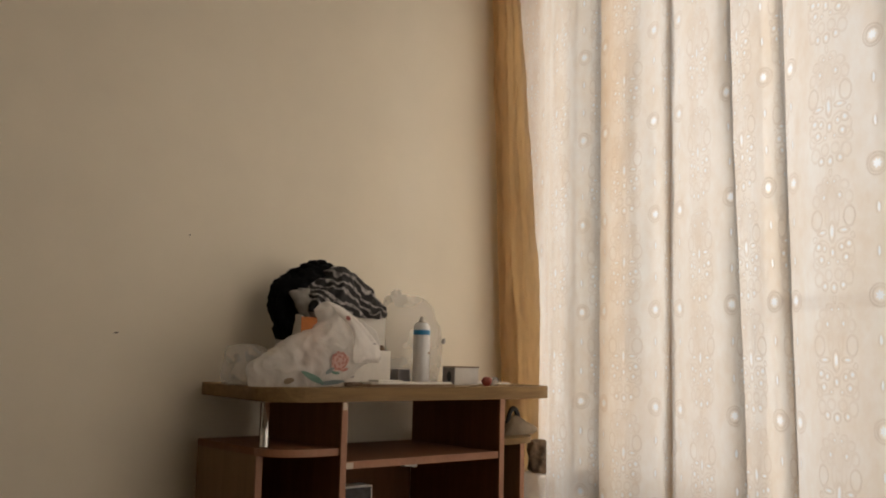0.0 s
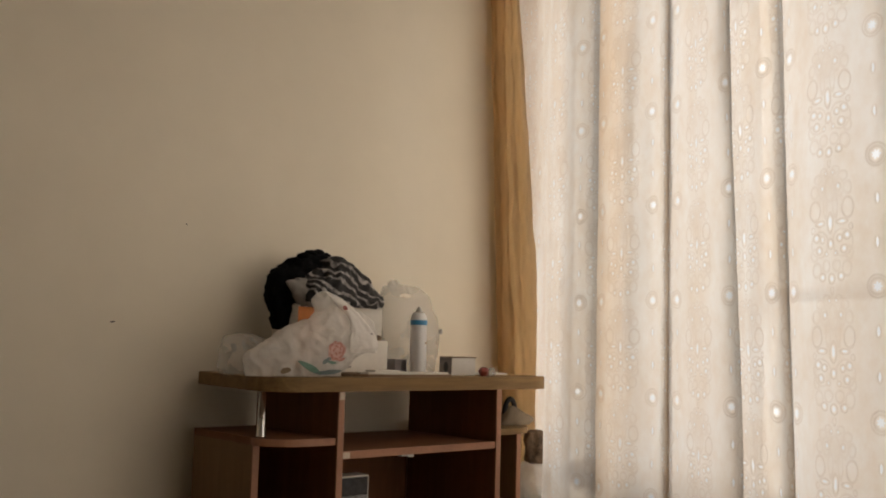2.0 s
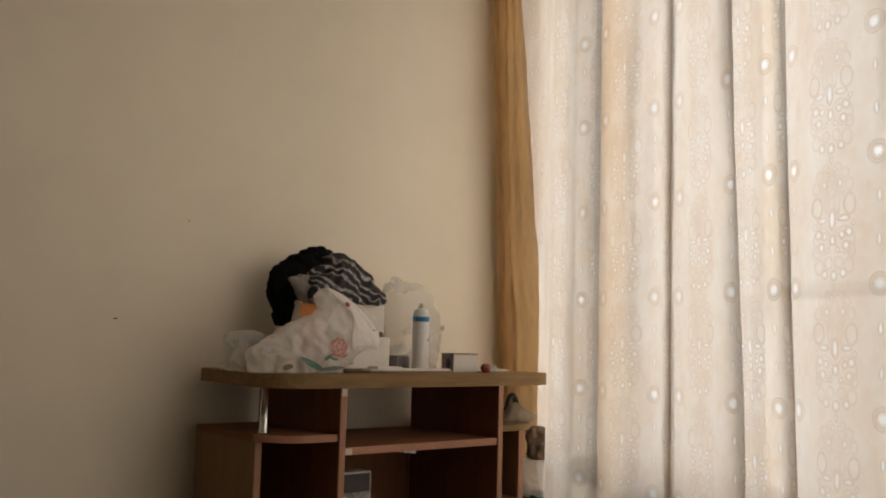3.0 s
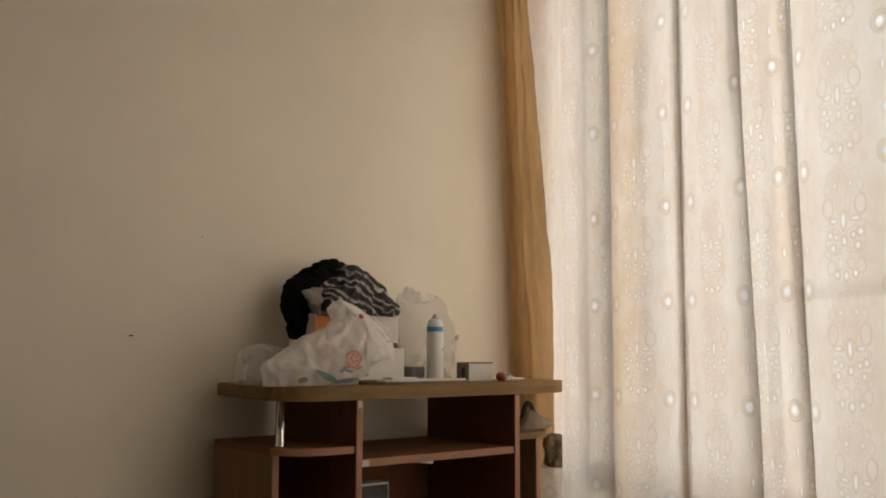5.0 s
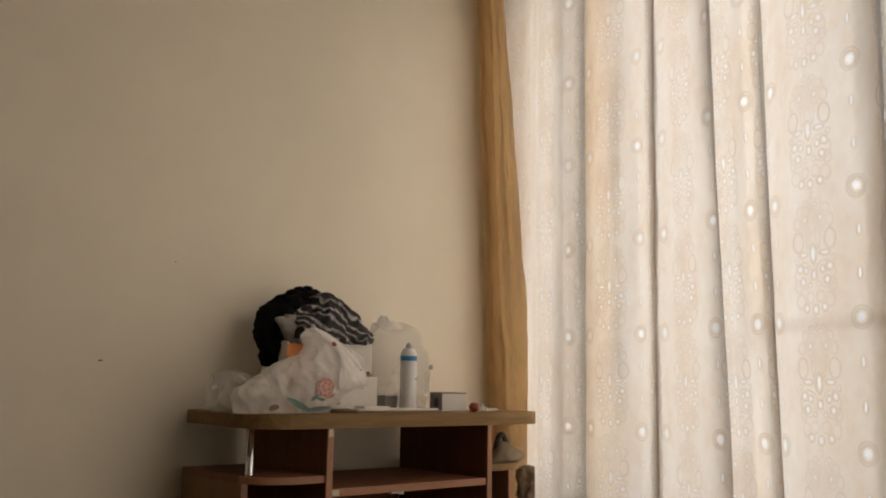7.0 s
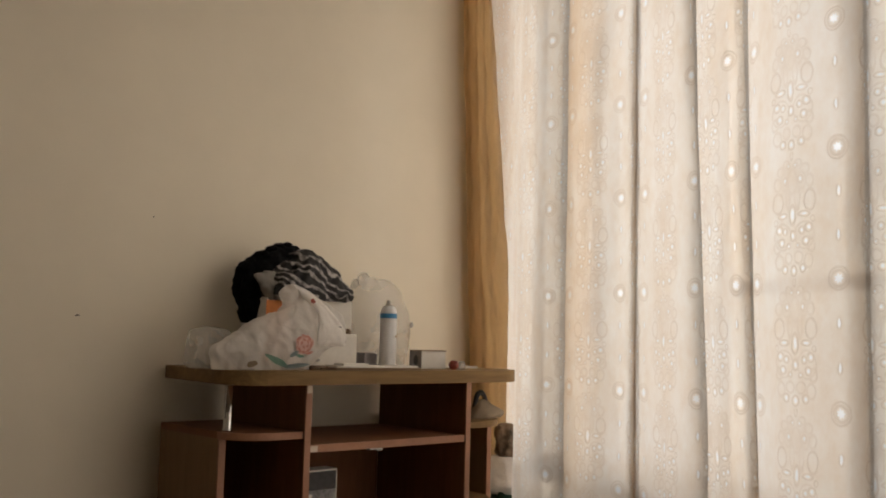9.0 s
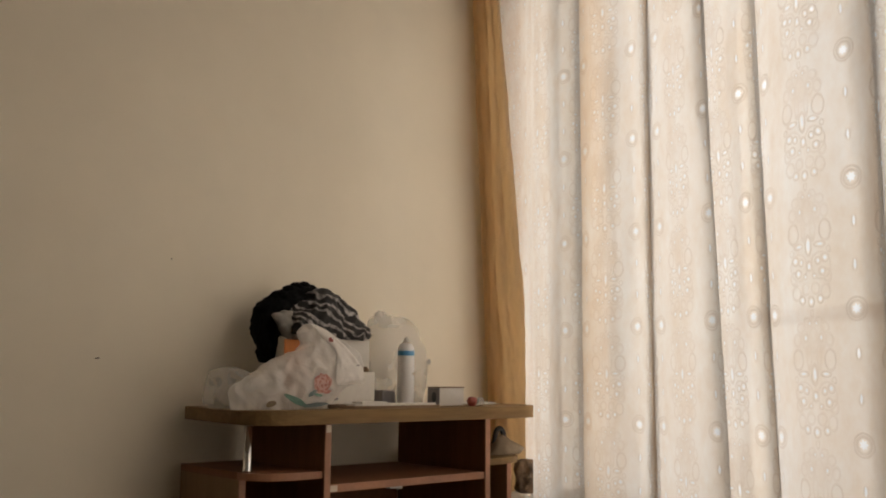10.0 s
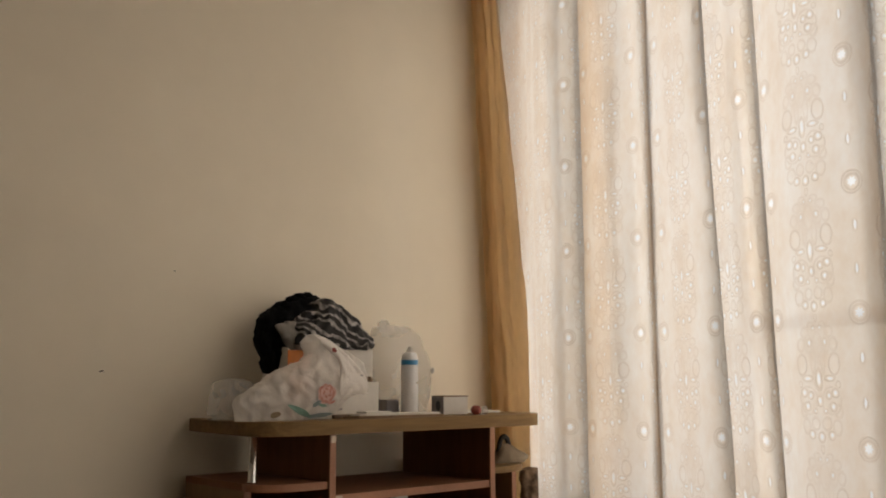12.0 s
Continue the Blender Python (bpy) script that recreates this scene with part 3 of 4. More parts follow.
def drape_point(k, z):
    """The drape hangs from the corner, bulges into the room and spreads towards its foot."""
    left, mid, right = 25.50 + 0.66 * (2.17 - z), 26.60 + 0.62 * (2.13 - z) + 0.8 * max(0.0, 1.2 - z), 27.35 + 1.42 * (2.10 - z) + 0.5 * max(0.0, 1.2 - z)
    right = max(right, mid + 0.35)
    far = (WALL_B / CA) / (1 - SA / CA * math.tan(radians(left))) / math.cos(radians(left)) - 0.02
    stops = (0.0, 0.16, 0.34, 0.52, 0.66, 0.82, 0.92, 1.0)
    b = np.interp(k, stops, (left, left + 0.05, left + 0.55 * (mid - left), mid, mid + 0.4 * (right - mid), right - 0.04, right, right - 0.25))
    r = far - np.interp(k, stops, (0.0, 0.04, 0.08, 0.120, 0.137, 0.13, 0.11, 0.02)) * (1 + 0.5 * max(0.0, 1.3 - z))
    r += 0.006 * math.sin(k * 31.0 + 1.5 * noise.noise(Vector((k * 2, z * 1.5, 6.0)))) * min(1.0, k * 8) * (1.0 if k < 0.8 else 0.4)
    r += 0.012 * noise.noise(Vector((k * 5, z * 3.0, 1.0))) + 0.007 * noise.noise(Vector((k * 11, z * 9, 4.0))) + 0.004 * noise.noise(Vector((k * 24, z * 22, 8.0)))
    b += 0.10 * noise.noise(Vector((k * 3, z * 5.0, 12.0))) + 0.05 * noise.noise(Vector((k * 5, z * 17.0, 15.0)))
    x, y = r * math.sin(radians(b)), r * math.cos(radians(b))
    return Vector((x, min(y, (WALL_B + SA * x) / CA - 0.008), z))


dr = thing("gold_drape", Matrix.Identity(4), "golden-brown heavy drape gathered in the corner", "curtain")
DZ = [0.03 + i * (2.58 / 130) for i in range(131)]
part("side_fold", sheet(drape_point, DRAPE_K[:34], DZ), M_DRAPE, dr, "shaded brown fold against the wall", True)
part("front_panel", sheet(drape_point, DRAPE_K[33:], DZ), M_DRAPE, dr, "sunlit golden fold", True)
# unseen layers added behind the side fold to block window light from it
part("blocking_fold", sheet(lambda k, z: drape_point(k, z) + Vector((0.035, 0.012, 0)), DRAPE_K[:32:2], DZ[::3]), M_DRAPE, dr, "", True)
part("blocking_fold", sheet(lambda k, z: drape_point(k, z) + Vector((0.060, 0.018, 0)), DRAPE_K[:30:2], DZ[::3]), M_DRAPE, dr, "", True)

# ---- corner cabinet ----
A0, B0 = 1.737, 2.0304
ORIGIN = (A0 * CA - B0 * SA, A0 * SA + B0 * CA, 0)
CAB = pose(*ORIGIN, 0, 0, PHI)      # x along the front, y to the back, from the middle of the front edge
TOPZ = 0.787
cab = thing("media_cabinet", CAB, "walnut and oak laminate cabinet with open shelves and rounded ends", "cabinet")
DEEP = 0.445


def rounded(x0, x1, y0, y1, r, slant=0.03, n=10):
    """Plan with rounded front corners; the ends lean out towards the back."""
    o = [(x0 - slant, y1), (x0, y0 + r)]
    o += [(x0 + r * 1.15 * (1 - math.cos(a)), y0 + r * (1 - math.sin(a))) for a in [math.pi / 2 * i / n for i in range(1, n + 1)]]
    o += [(x1 - r * 1.15 * (1 - math.cos(a)), y0 + r * (1 - math.sin(a))) for a in [math.pi / 2 * i / n for i in range(n, 0, -1)]]
    o += [(x1, y0 + r), (x1 + slant, y1)]
    return o


top_out = rounded(-0.508, 0.565, -0.002, DEEP, 0.115, -0.030)
part("top", prism(top_out, TOPZ - 0.037, TOPZ, 0.004), M_TOP, cab, "thick oak-grain top with worn front edge")
DIV = 0.291
for sx in (-1, 1):
    xo, xi = sx * DIV + 0.009, sx * DIV - 0.009
    part("divider", box(xi, xo, 0.006, 0.42, 0.06, TOPZ - 0.037, 0.001), M_PANEL, cab)
    part("edge_band", box(xi - 0.0006, xo + 0.0006, 0.001, 0.0058, 0.06, TOPZ - 0.0375, 0.0006), M_EDGE, cab, "reddish worn edge band")
part("shelf", box(-DIV + 0.0095, DIV - 0.0095, 0.012, 0.43, 0.5745, 0.594, 0.001), M_PANEL, cab)
part("edge_band", box(-DIV + 0.0095, DIV - 0.0095, 0.006, 0.0118, 0.5742, 0.5943, 0.0006), M_EDGE, cab, "reddish worn edge band")
part("chip", box(-DIV + 0.010, -DIV + 0.034, 0.0035, 0.0057, 0.576, 0.592, 0.0004), M_CHIP, cab, "bare chipped edge")
part("chip", box(-DIV - 0.008, -DIV + 0.007, -0.0012, 0.0007, TOPZ - 0.058, TOPZ - 0.039, 0.0003), M_CHIP, cab, "bare chipped edge")
part("back_panel", box(-DIV + 0.0095, DIV - 0.0095, 0.421, 0.427, 0.06, 0.574, 0), M_PANEL, cab)
part("shelf", box(-DIV + 0.0095, DIV - 0.0095, 0.02, 0.42, 0.262, 0.28, 0.001), M_PANEL, cab)
part("base", box(-0.47, 0.47, 0.05, 0.40, 0.0, 0.06, 0.002), M_PANEL, cab)
for sx in (-1, 1):
    # wing: rounded shelf on a side panel, with a chrome tube up to the top
    ZW = 0.630
    r = 0.10
    xe = 0.492
    o = [(sx * (DIV + 0.0095), 0.012), (sx * (DIV + 0.06), 0.010)]
    o += [(sx * (xe - r * 1.25 * (1 - math.cos(a))), 0.012 + r * (1 - math.sin(a))) for a in [math.pi / 2 * i / 10 for i in range(10, -1, -1)]]
    o += [(sx * (xe + 0.003), 0.42), (sx * (DIV + 0.0095), 0.42)]
    part("wing_shelf", prism(o if sx < 0 else o[::-1], ZW - 0.018, ZW, 0.001), M_PANEL if sx < 0 else M_TOP, cab)
    band = [(x, y) for x, y in o[:13]]
    inner = [(x - sx * 0.0022 * max(0.0, (abs(x) - DIV - 0.08) / 0.13), y + 0.0022) for x, y in band[::-1]]
    outer = [(x + sx * 0.0026 * max(0.0, (abs(x) - DIV - 0.08) / 0.13), y - 0.0026) for x, y in band]
    part("edge_band", prism(outer + inner, ZW - 0.0182, ZW + 0.0002, 0), M_EDGE if sx < 0 else M_TOP, cab, "rounded edge band")
    xs = sx * xe
    sp = [(xs - sx * 0.018, 0.105), (xs, 0.105), (xs + sx * 0.003, 0.42), (xs - sx * 0.015, 0.42)]
    part("side_panel", prism(sp, 0.0, ZW - 0.0185, 0.001), M_SIDE, cab, "oak-grain outer side")
    part("edge_band", box(min(xs - sx * 0.0185, xs + sx * 0.0005), max(xs - sx * 0.0185, xs + sx * 0.0005), 0.0995, 0.1048, 0.0, ZW - 0.0187, 0.0006), M_EDGE, cab, "reddish worn edge band")
    if sx > 0:
        part("wing_floor", prism([(x * 0.985, y + 0.01) for x, y in o[::-1]], 0.06, 0.078, 0.001), M_PANEL, cab)
        part("wing_back", box(DIV + 0.01, 0.485, 0.421, 0.427, 0.06, ZW - 0.019, 0), M_PANEL, cab)
        continue
    tb = lathe([(0.0135, ZW), (0.0135, ZW + 0.003), (0.0115, ZW + 0.005), (0.0115, TOPZ - 0.042), (0.018, TOPZ - 0.041), (0.018, TOPZ - 0.037)], 24)
    bmesh.ops.translate(tb, verts=tb.verts, vec=(sx * 0.462, 0.115, 0))
    part("chrome_tube", tb, M_CHROME, cab, "chrome support tube", True)
    part("wing_floor", prism([(x * 0.985, y + 0.01) for x, y in (o if sx < 0 else o[::-1])], 0.06, 0.078, 0.001), M_PANEL, cab)
    part("wing_back", box(min(sx * (DIV + 0.01), sx * 0.49), max(sx * (DIV + 0.01), sx * 0.49), 0.421, 0.427, 0.06, ZW - 0.019, 0), M_PANEL, cab)
o = [(DIV + 0.0095, 0.03), (0.44, 0.05), (0.478, 0.11), (0.488, 0.41), (DIV + 0.0095, 0.41)]
part("wing_shelf", prism(o, 0.372, 0.389, 0.001), M_TOP, cab)
part("catch", merge(box(-0.06, -0.03, 0.03, 0.05, 0.566, 0.5742, 0.001), box(-0.03, -0.012, 0.034, 0.046, 0.562, 0.5742, 0.002)), M_STEEL, cab, "small metal door catch")

# ---- black cabinet ----
bc = thing("black_cabinet", pose(-0.144, 2.378, 0, 0, 0, PHI), "black laminate cabinet with a dusty top board", "cabinet")
part("body", box(-0.62, -0.006, 0.006, 0.182, 0, 0.7365, 0.002), M_BLACK, bc)
part("top", box(-0.635, 0.0, 0.0, 0.190, 0.7365, 0.7625, 0.002), M_BLACK, bc)
part("dust", box(-0.632, -0.003, 0.003, 0.187, 0.7626, 0.7635, 0), M_BLACKTOP, bc, "thin film of dust")


# ---- things on the cabinet ----
def at(x, y, z=TOPZ, turn=0.0):
    return CAB @ pose(x, y, z, 0, 0, turn)


# carton with the clothes on it
ct = thing("carton", at(-0.122, 0.325), "white carton with an orange end, half hidden by clothes", "box")
part("body", box(-0.150, 0.155, -0.065, 0.075, 0.0, 0.198, 0.003), M_WHITEBOX, ct)
part("end_panel", box(-0.1515, -0.075, -0.0675, -0.0655, 0.006, 0.192, 0.0005), M_ORANGE, ct, "orange printed panel")
part("flap", box(-0.148, 0.153, -0.066, 0.000, 0.1985, 0.2005, 0.0005), M_WHITEBOX, ct)
bl = thing("black_cloth", at(0, 0.345), "crumpled black knitted cloth on a carton", "clothing")
part("knit", mound([(0.125, -0.272, 0, 0.016, 0.03), (0.15, -0.275, 0, 0.026, 0.04), (0.20, -0.266, 0, 0.052, 0.05), (0.25, -0.245, 0, 0.078, 0.06), (0.295, -0.205, 0, 0.105, 0.065), (0.325, -0.175, 0.0, 0.085, 0.055),
                    (0.35, -0.168, 0.0, 0.05, 0.04), (0.359, -0.166, 0.0, 0.015, 0.012)], 110, 7, 0.010, 34.0, 2.0, 0.5, False), M_BLACKCLOTH, bl, "", True)
for fx, fz, fr in ((-0.215, 0.345, 0.016), (-0.19, 0.356, 0.015), (-0.165, 0.360, 0.016), (-0.14, 0.352, 0.015), (-0.238, 0.328, 0.017), (-0.12, 0.340, 0.016)):
    part("frill", mound([(fz - fr, fx, -0.01, fr * 0.7, 0.02), (fz, fx, -0.01, fr, 0.026), (fz + fr * 0.55, fx, -0.01, fr * 0.5, 0.015), (fz + fr * 0.7, fx, -0.01, 0.003, 0.003)], 28, 4, 0.005, 60.0, fx * 40, 0.5, False), M_BLACKCLOTH, bl, "", True)
zb = thing("zebra_cloth", at(0, 0.285), "black and white zebra-print cloth heaped on a carton", "clothing")
part("print", mound([(0.196, -0.105, 0, 0.140, 0.05), (0.215, -0.115, 0, 0.160, 0.06), (0.25, -0.128, 0, 0.148, 0.062), (0.285, -0.130, 0, 0.102, 0.055), (0.32, -0.125, 0.01, 0.066, 0.045), (0.345, -0.120, 0.015, 0.030, 0.025), (0.350, -0.12, 0.015, 0.008, 0.008)],
                     120, 8, 0.013, 17.0, 7.0, 1.0, False), M_ZEBRA, zb, "", True)
part("lining", mound([(0.192, -0.258, -0.02, 0.010, 0.012), (0.21, -0.255, -0.02, 0.024, 0.016), (0.235, -0.262, -0.02, 0.034, 0.016), (0.262, -0.268, -0.015, 0.040, 0.012), (0.274, -0.262, -0.01, 0.012, 0.006)], 40, 5, 0.008, 30.0, 3.0, 0.8, False), M_GREYCLOTH, zb, "pale grey lining folded out", True)
part("sleeve", mound([(0.192, -0.215, -0.035, 0.030, 0.02), (0.215, -0.220, -0.04, 0.045, 0.026), (0.25, -0.215, -0.04, 0.046, 0.028), (0.272, -0.205, -0.03, 0.028, 0.02), (0.28, -0.20, -0.03, 0.006, 0.006)], 60, 6, 0.008, 28.0, 9.0, 0.8, False), M_ZEBRA, zb, "", True)

# white box with small print, and what lies on it
wx = thing("white_box", at(-0.095, 0.225), "low white cardboard box behind a carrier bag", "box")
part("body", box(-0.09, 0.09, -0.045, 0.06, 0.0, 0.100, 0.002), M_WHITEBOX, wx)
for i in range(3):
    part("print_bar", box(-0.062 + i * 0.007, -0.057 + i * 0.007, -0.0462, -0.0452, 0.020 - (i % 2) * 0.001, 0.026, 0), M_GREYBOX, wx)
bw = obj("brown_bow", merge(mound([(0, 0, 0, 0.010, 0.01), (0.010, 0, 0, 0.014, 0.012), (0.02, 0.002, 0, 0.008, 0.008)], 24, 4, 0.004, 60, 1.0, 0.8),
                             mound([(0, 0.018, 0, 0.008, 0.009), (0.008, 0.02, 0, 0.011, 0.01), (0.016, 0.02, 0, 0.006, 0.006)], 24, 4, 0.004, 60, 5.0, 0.8)), M_POUCH, smooth=True)
bw.matrix_world = at(-0.025, 0.225, TOPZ + 0.100)
tagged(bw, "small crumpled brown ribbon bow on a box", "ribbon")

# white carrier bag
cb = thing("carrier_bag", at(0, 0.115), "crumpled white plastic carrier bag with a red flower print", "plastic bag")
LV = [(0.0, -0.365, 0, 0.150, 0.058), (0.025, -0.358, 0, 0.160, 0.066), (0.05, -0.348, 0, 0.172, 0.068), (0.075, -0.302, 0, 0.186, 0.064), (0.095, -0.278, 0, 0.176, 0.060), (0.13, -0.250, 0, 0.142, 0.05), (0.165, -0.228, 0, 0.088, 0.04), (0.195, -0.258, 0, 0.062, 0.028),
      (0.220, -0.285, 0, 0.034, 0.016), (0.230, -0.295, 0, 0.014, 0.008)]
part("film", mound(LV, 190, 11, 0.0065, 19.0, 11.0, 1.3), M_BAG, cb, "", True)
# printed flower and lettering bars on the front of the bag


def on_bag(x, z):
    """Front of the carrier bag at a height and place along it."""
    lv = spline(LV, 9)
    q = min(lv, key=lambda r: abs(r[0] - z))
    k = max(-0.98, min(0.98, (x - q[1]) / q[3]))
    return -q[4] * math.sqrt(1 - k * k) - 0.006


def print_patch(name, x, z, rx, rz, mat, turn=0.0, lift=0.0):
    c, s = math.cos(radians(turn)), math.sin(radians(turn))
    n = 16
    bm = bmesh.new()
    mid = bm.verts.new((x, on_bag(x, z) - lift, z))
    rim = []
    for i in range(n):
        a = 2 * math.pi * i / n
        w = 1 + 0.25 * noise.noise(Vector((math.cos(a) * 2 + x * 90, math.sin(a) * 2, z * 50)))
        u, v = rx * w * math.cos(a), rz * w * math.sin(a)
        px, pz = x + u * c - v * s, z + u * s + v * c
        rim.append(bm.verts.new((px, on_bag(px, pz) - lift, pz)))
    for i in range(n):
        bm.faces.new((mid, rim[i], rim[(i + 1) % n]))
    return part(name, bm, mat, cb)


# folded-over mouth of the bag, with sharp creases and a rolled hem
HEM = spline([(-0.297, 0.230, 0), (-0.252, 0.220, 0), (-0.207, 0.184, 0), (-0.172, 0.150, 0), (-0.136, 0.114, 0), (-0.110, 0.070, 0)], 6)
TUCK = spline([(-0.272, 0.196, 0), (-0.232, 0.150, 0), (-0.238, 0.096, 0), (-0.232, 0.066, 0), (-0.180, 0.066, 0), (-0.124, 0.064, 0)], 6)


def flap_point(i, v):
    a, b = HEM[int(i)], TUCK[int(i)]
    x, z = a[0] + (b[0] - a[0]) * v, a[1] + (b[1] - a[1]) * v
    crease = 0.005 * abs(noise.noise(Vector((x * 34, z * 22, 2.0)))) + 0.003 * abs(noise.noise(Vector((x * 80, z * 50, 7.0))))
    roll = 0.006 * math.exp(-((v - 0.06) / 0.07) ** 2)
    return Vector((x, on_bag(x, z) + 0.004 - 0.012 * math.sin(math.pi * min(1, v * 0.8 + 0.1)) - crease - roll, z))


part("flap", sheet(flap_point, list(range(min(len(HEM), len(TUCK)))), [i / 22 for i in range(23)]), M_BAGFOLD, cb, "folded-over mouth with sharp creases", True)
print_patch("petal_print", -0.283, 0.068, 0.030, 0.027, M_PINK, 20)
for i in range(8):
    a = i * 2 * math.pi / 8
    print_patch("petal_print", -0.283 + 0.023 * math.cos(a), 0.069 + 0.022 * math.sin(a), 0.010, 0.0035, M_RED, math.degrees(a) + 75)
for i in range(5):
    a = i * 2 * math.pi / 5 + 0.5
    print_patch("petal_print", -0.281 + 0.011 * math.cos(a), 0.071 + 0.010 * math.sin(a), 0.006, 0.0028, M_RED, math.degrees(a) + 60)
print_patch("petal_print", -0.262, 0.046, 0.014, 0.004, M_RED, 12)
print_patch("leaf_print", -0.315, 0.043, 0.016, 0.006, M_BLUEPR, 25)
print_patch("leaf_print", -0.296, 0.038, 0.016, 0.004, M_GREEN, -8)
print_patch("stripe_print", -0.366, 0.024, 0.040, 0.0085, M_GREEN, -24)
print_patch("stripe_print", -0.300, 0.012, 0.045, 0.006, M_BLUEPR, 4)
print_patch("stripe_print", -0.435, 0.016, 0.014, 0.008, M_BEIGE, 10)
print_patch("tag_print", -0.249, 0.186, 0.008, 0.007, M_REDFOIL, 20, 0.016)
print_patch("tag_print", -0.165, 0.118, 0.007, 0.002, M_GREYBOX, 0, 0.018)

cl = obj("cloudy_bag", mound([(0, 0, 0, 0.052, 0.045), (0.03, 0, 0, 0.058, 0.05), (0.075, 0, 0, 0.056, 0.048), (0.098, -0.002, 0, 0.046, 0.038), (0.108, -0.004, 0, 0.02, 0.015)], 60, 6, 0.008, 20.0, 6.0, 0.7, power=3.2), M_FROST, smooth=True)
cl.matrix_world = at(-0.478, 0.20)
tagged(cl, "cloudy clear plastic bag with a loose top", "plastic bag")

# aerosol can
can = thing("spray_can", at(0.126, 0.195), "white aerosol can with a blue band", "spray can")
part("body", lathe([(0.0238, 0), (0.0255, 0.003), (0.0258, 0.006), (0.0258, 0.138), (0.0258, 0.168), (0.0248, 0.175), (0.0222, 0.182), (0.0182, 0.188), (0.0165, 0.190), (0.0165, 0.191)], 40), M_CAN, can, "", True)
part("band", lathe([(0.0259, 0.152), (0.0262, 0.153), (0.0262, 0.166), (0.0259, 0.167)], 40), M_CANBLUE, can, "blue printed band", True)
part("rim", lathe([(0.0168, 0.189), (0.0182, 0.1908), (0.0168, 0.1925), (0.0150, 0.1925)], 28), M_CHROME, can, "bright metal rim", True)
part("valve", lathe([(0.0105, 0.191), (0.0105, 0.1965), (0.0085, 0.1985), (0.0062, 0.2000), (0.0060, 0.2065), (0.0030, 0.2072)], 20), M_CAP, can, "grey spray valve", True)
part("print_bar", box(0.006, 0.014, -0.0268, -0.0245, 0.094, 0.100, 0), M_CARD, can)
# frosted bag
fb = thing("frosted_bag", at(0.208, 0.355), "empty frosted clear plastic bag standing open", "plastic bag")
part("film", mound([(0, 0, 0, 0.115, 0.05), (0.05, 0, 0, 0.125, 0.052), (0.12, 0.0, 0, 0.130, 0.05), (0.18, -0.005, 0, 0.128, 0.045), (0.235, -0.012, 0, 0.108, 0.032), (0.268, -0.016, 0, 0.085, 0.018), (0.285, -0.02, 0, 0.05, 0.008)],
                  110, 8, 0.007, 11.0, 4.0, 0.8), M_FROST, fb, "", True)
part("handle", mound([(0.262, -0.055, 0, 0.030, 0.012), (0.285, -0.058, 0, 0.026, 0.009), (0.300, -0.058, 0, 0.012, 0.005)], 30, 5, 0.005, 30, 2.0, 0.7, False), M_FROST, fb, "", True)
part("print_mark", mound([(0.128, 0.118, -0.035, 0.004, 0.004), (0.136, 0.118, -0.035, 0.009, 0.006), (0.146, 0.118, -0.035, 0.004, 0.004)], 20, 3, 0.003, 70, 1, 0.5, False), M_CAP, fb, "grey printed mark", True)
gb = obj("grey_case", box(-0.026, 0.026, -0.02, 0.02, 0, 0.046, 0.004), M_GREYBOX)
gb.matrix_world = at(0.092, 0.255, turn=4)
tagged(gb, "small grey plastic case beside a can", "case")
wb = thing("small_white_box", at(0.262, 0.155, turn=-8), "small white cardboard box with a grey, shaded printed end", "box")
part("body", box(-0.050, 0.040, -0.034, 0.034, 0, 0.054, 0.002), M_WHITEBOX, wb)
# grey end panel: its print plus shade put into the colour
part("shaded_end_print", box(-0.0512, -0.0502, -0.0335, 0.0335, 0.001, 0.053, 0), M_GREYBOX, wb, "grey print with the shade of the end in its colour")
part("round_print", ellipse_patch((-0.0518, -0.004, 0.026), (0, 1, 0), (0, 0, 1), 0.013, 0.016, 20), M_NAVY, wb, "navy round print")
part("lid", box(-0.0515, 0.0415, -0.0355, 0.0355, 0.0542, 0.0572, 0.0008), M_CARD, wb, "dark brown lid edge")
sw = thing("wrapped_sweet", at(0.283, 0.065), "dark red sweet in a clear wrapper", "sweet")
part("sweet", mound([(0.0, 0, 0, 0.009, 0.009), (0.008, 0, 0, 0.0155, 0.0145), (0.018, 0, 0, 0.016, 0.015), (0.026, 0.001, 0, 0.011, 0.010), (0.029, 0, 0, 0.003, 0.003)], 36, 5, 0.003, 50, 2, 0.6), M_REDFOIL, sw, "", True)
part("wrapper", mound([(0.0, 0.028, 0, 0.018, 0.014), (0.009, 0.03, 0, 0.022, 0.015), (0.020, 0.034, 0, 0.016, 0.010), (0.026, 0.038, 0, 0.006, 0.004)], 36, 5, 0.005, 45, 6, 1.0), M_CLEAR, sw, "crumpled clear film", True)
np_ = thing("notepad", at(-0.035, 0.062, turn=-3), "open white notepad on a thin brown board", "notepad")
part("board", prism([(-0.175, 0.0), (-0.145, -0.030), (-0.10, -0.043), (0.10, -0.043), (0.152, -0.03), (0.158, 0.0), (0.15, 0.04), (-0.15, 0.04)], 0, 0.007, 0.001), M_CARD, np_, "thin brown backing board")
part("page_block", prism([(-0.148, 0.0), (-0.138, -0.025), (-0.10, -0.036), (0.10, -0.036), (0.143, -0.025), (0.15, 0.0), (0.14, 0.036), (-0.14, 0.036)], 0.0072, 0.0125, 0.001), M_PAPER, np_)
part("loose_sheet", box(-0.12, -0.035, -0.03, 0.02, 0.0127, 0.0185, 0.001), M_PAPER, np_)
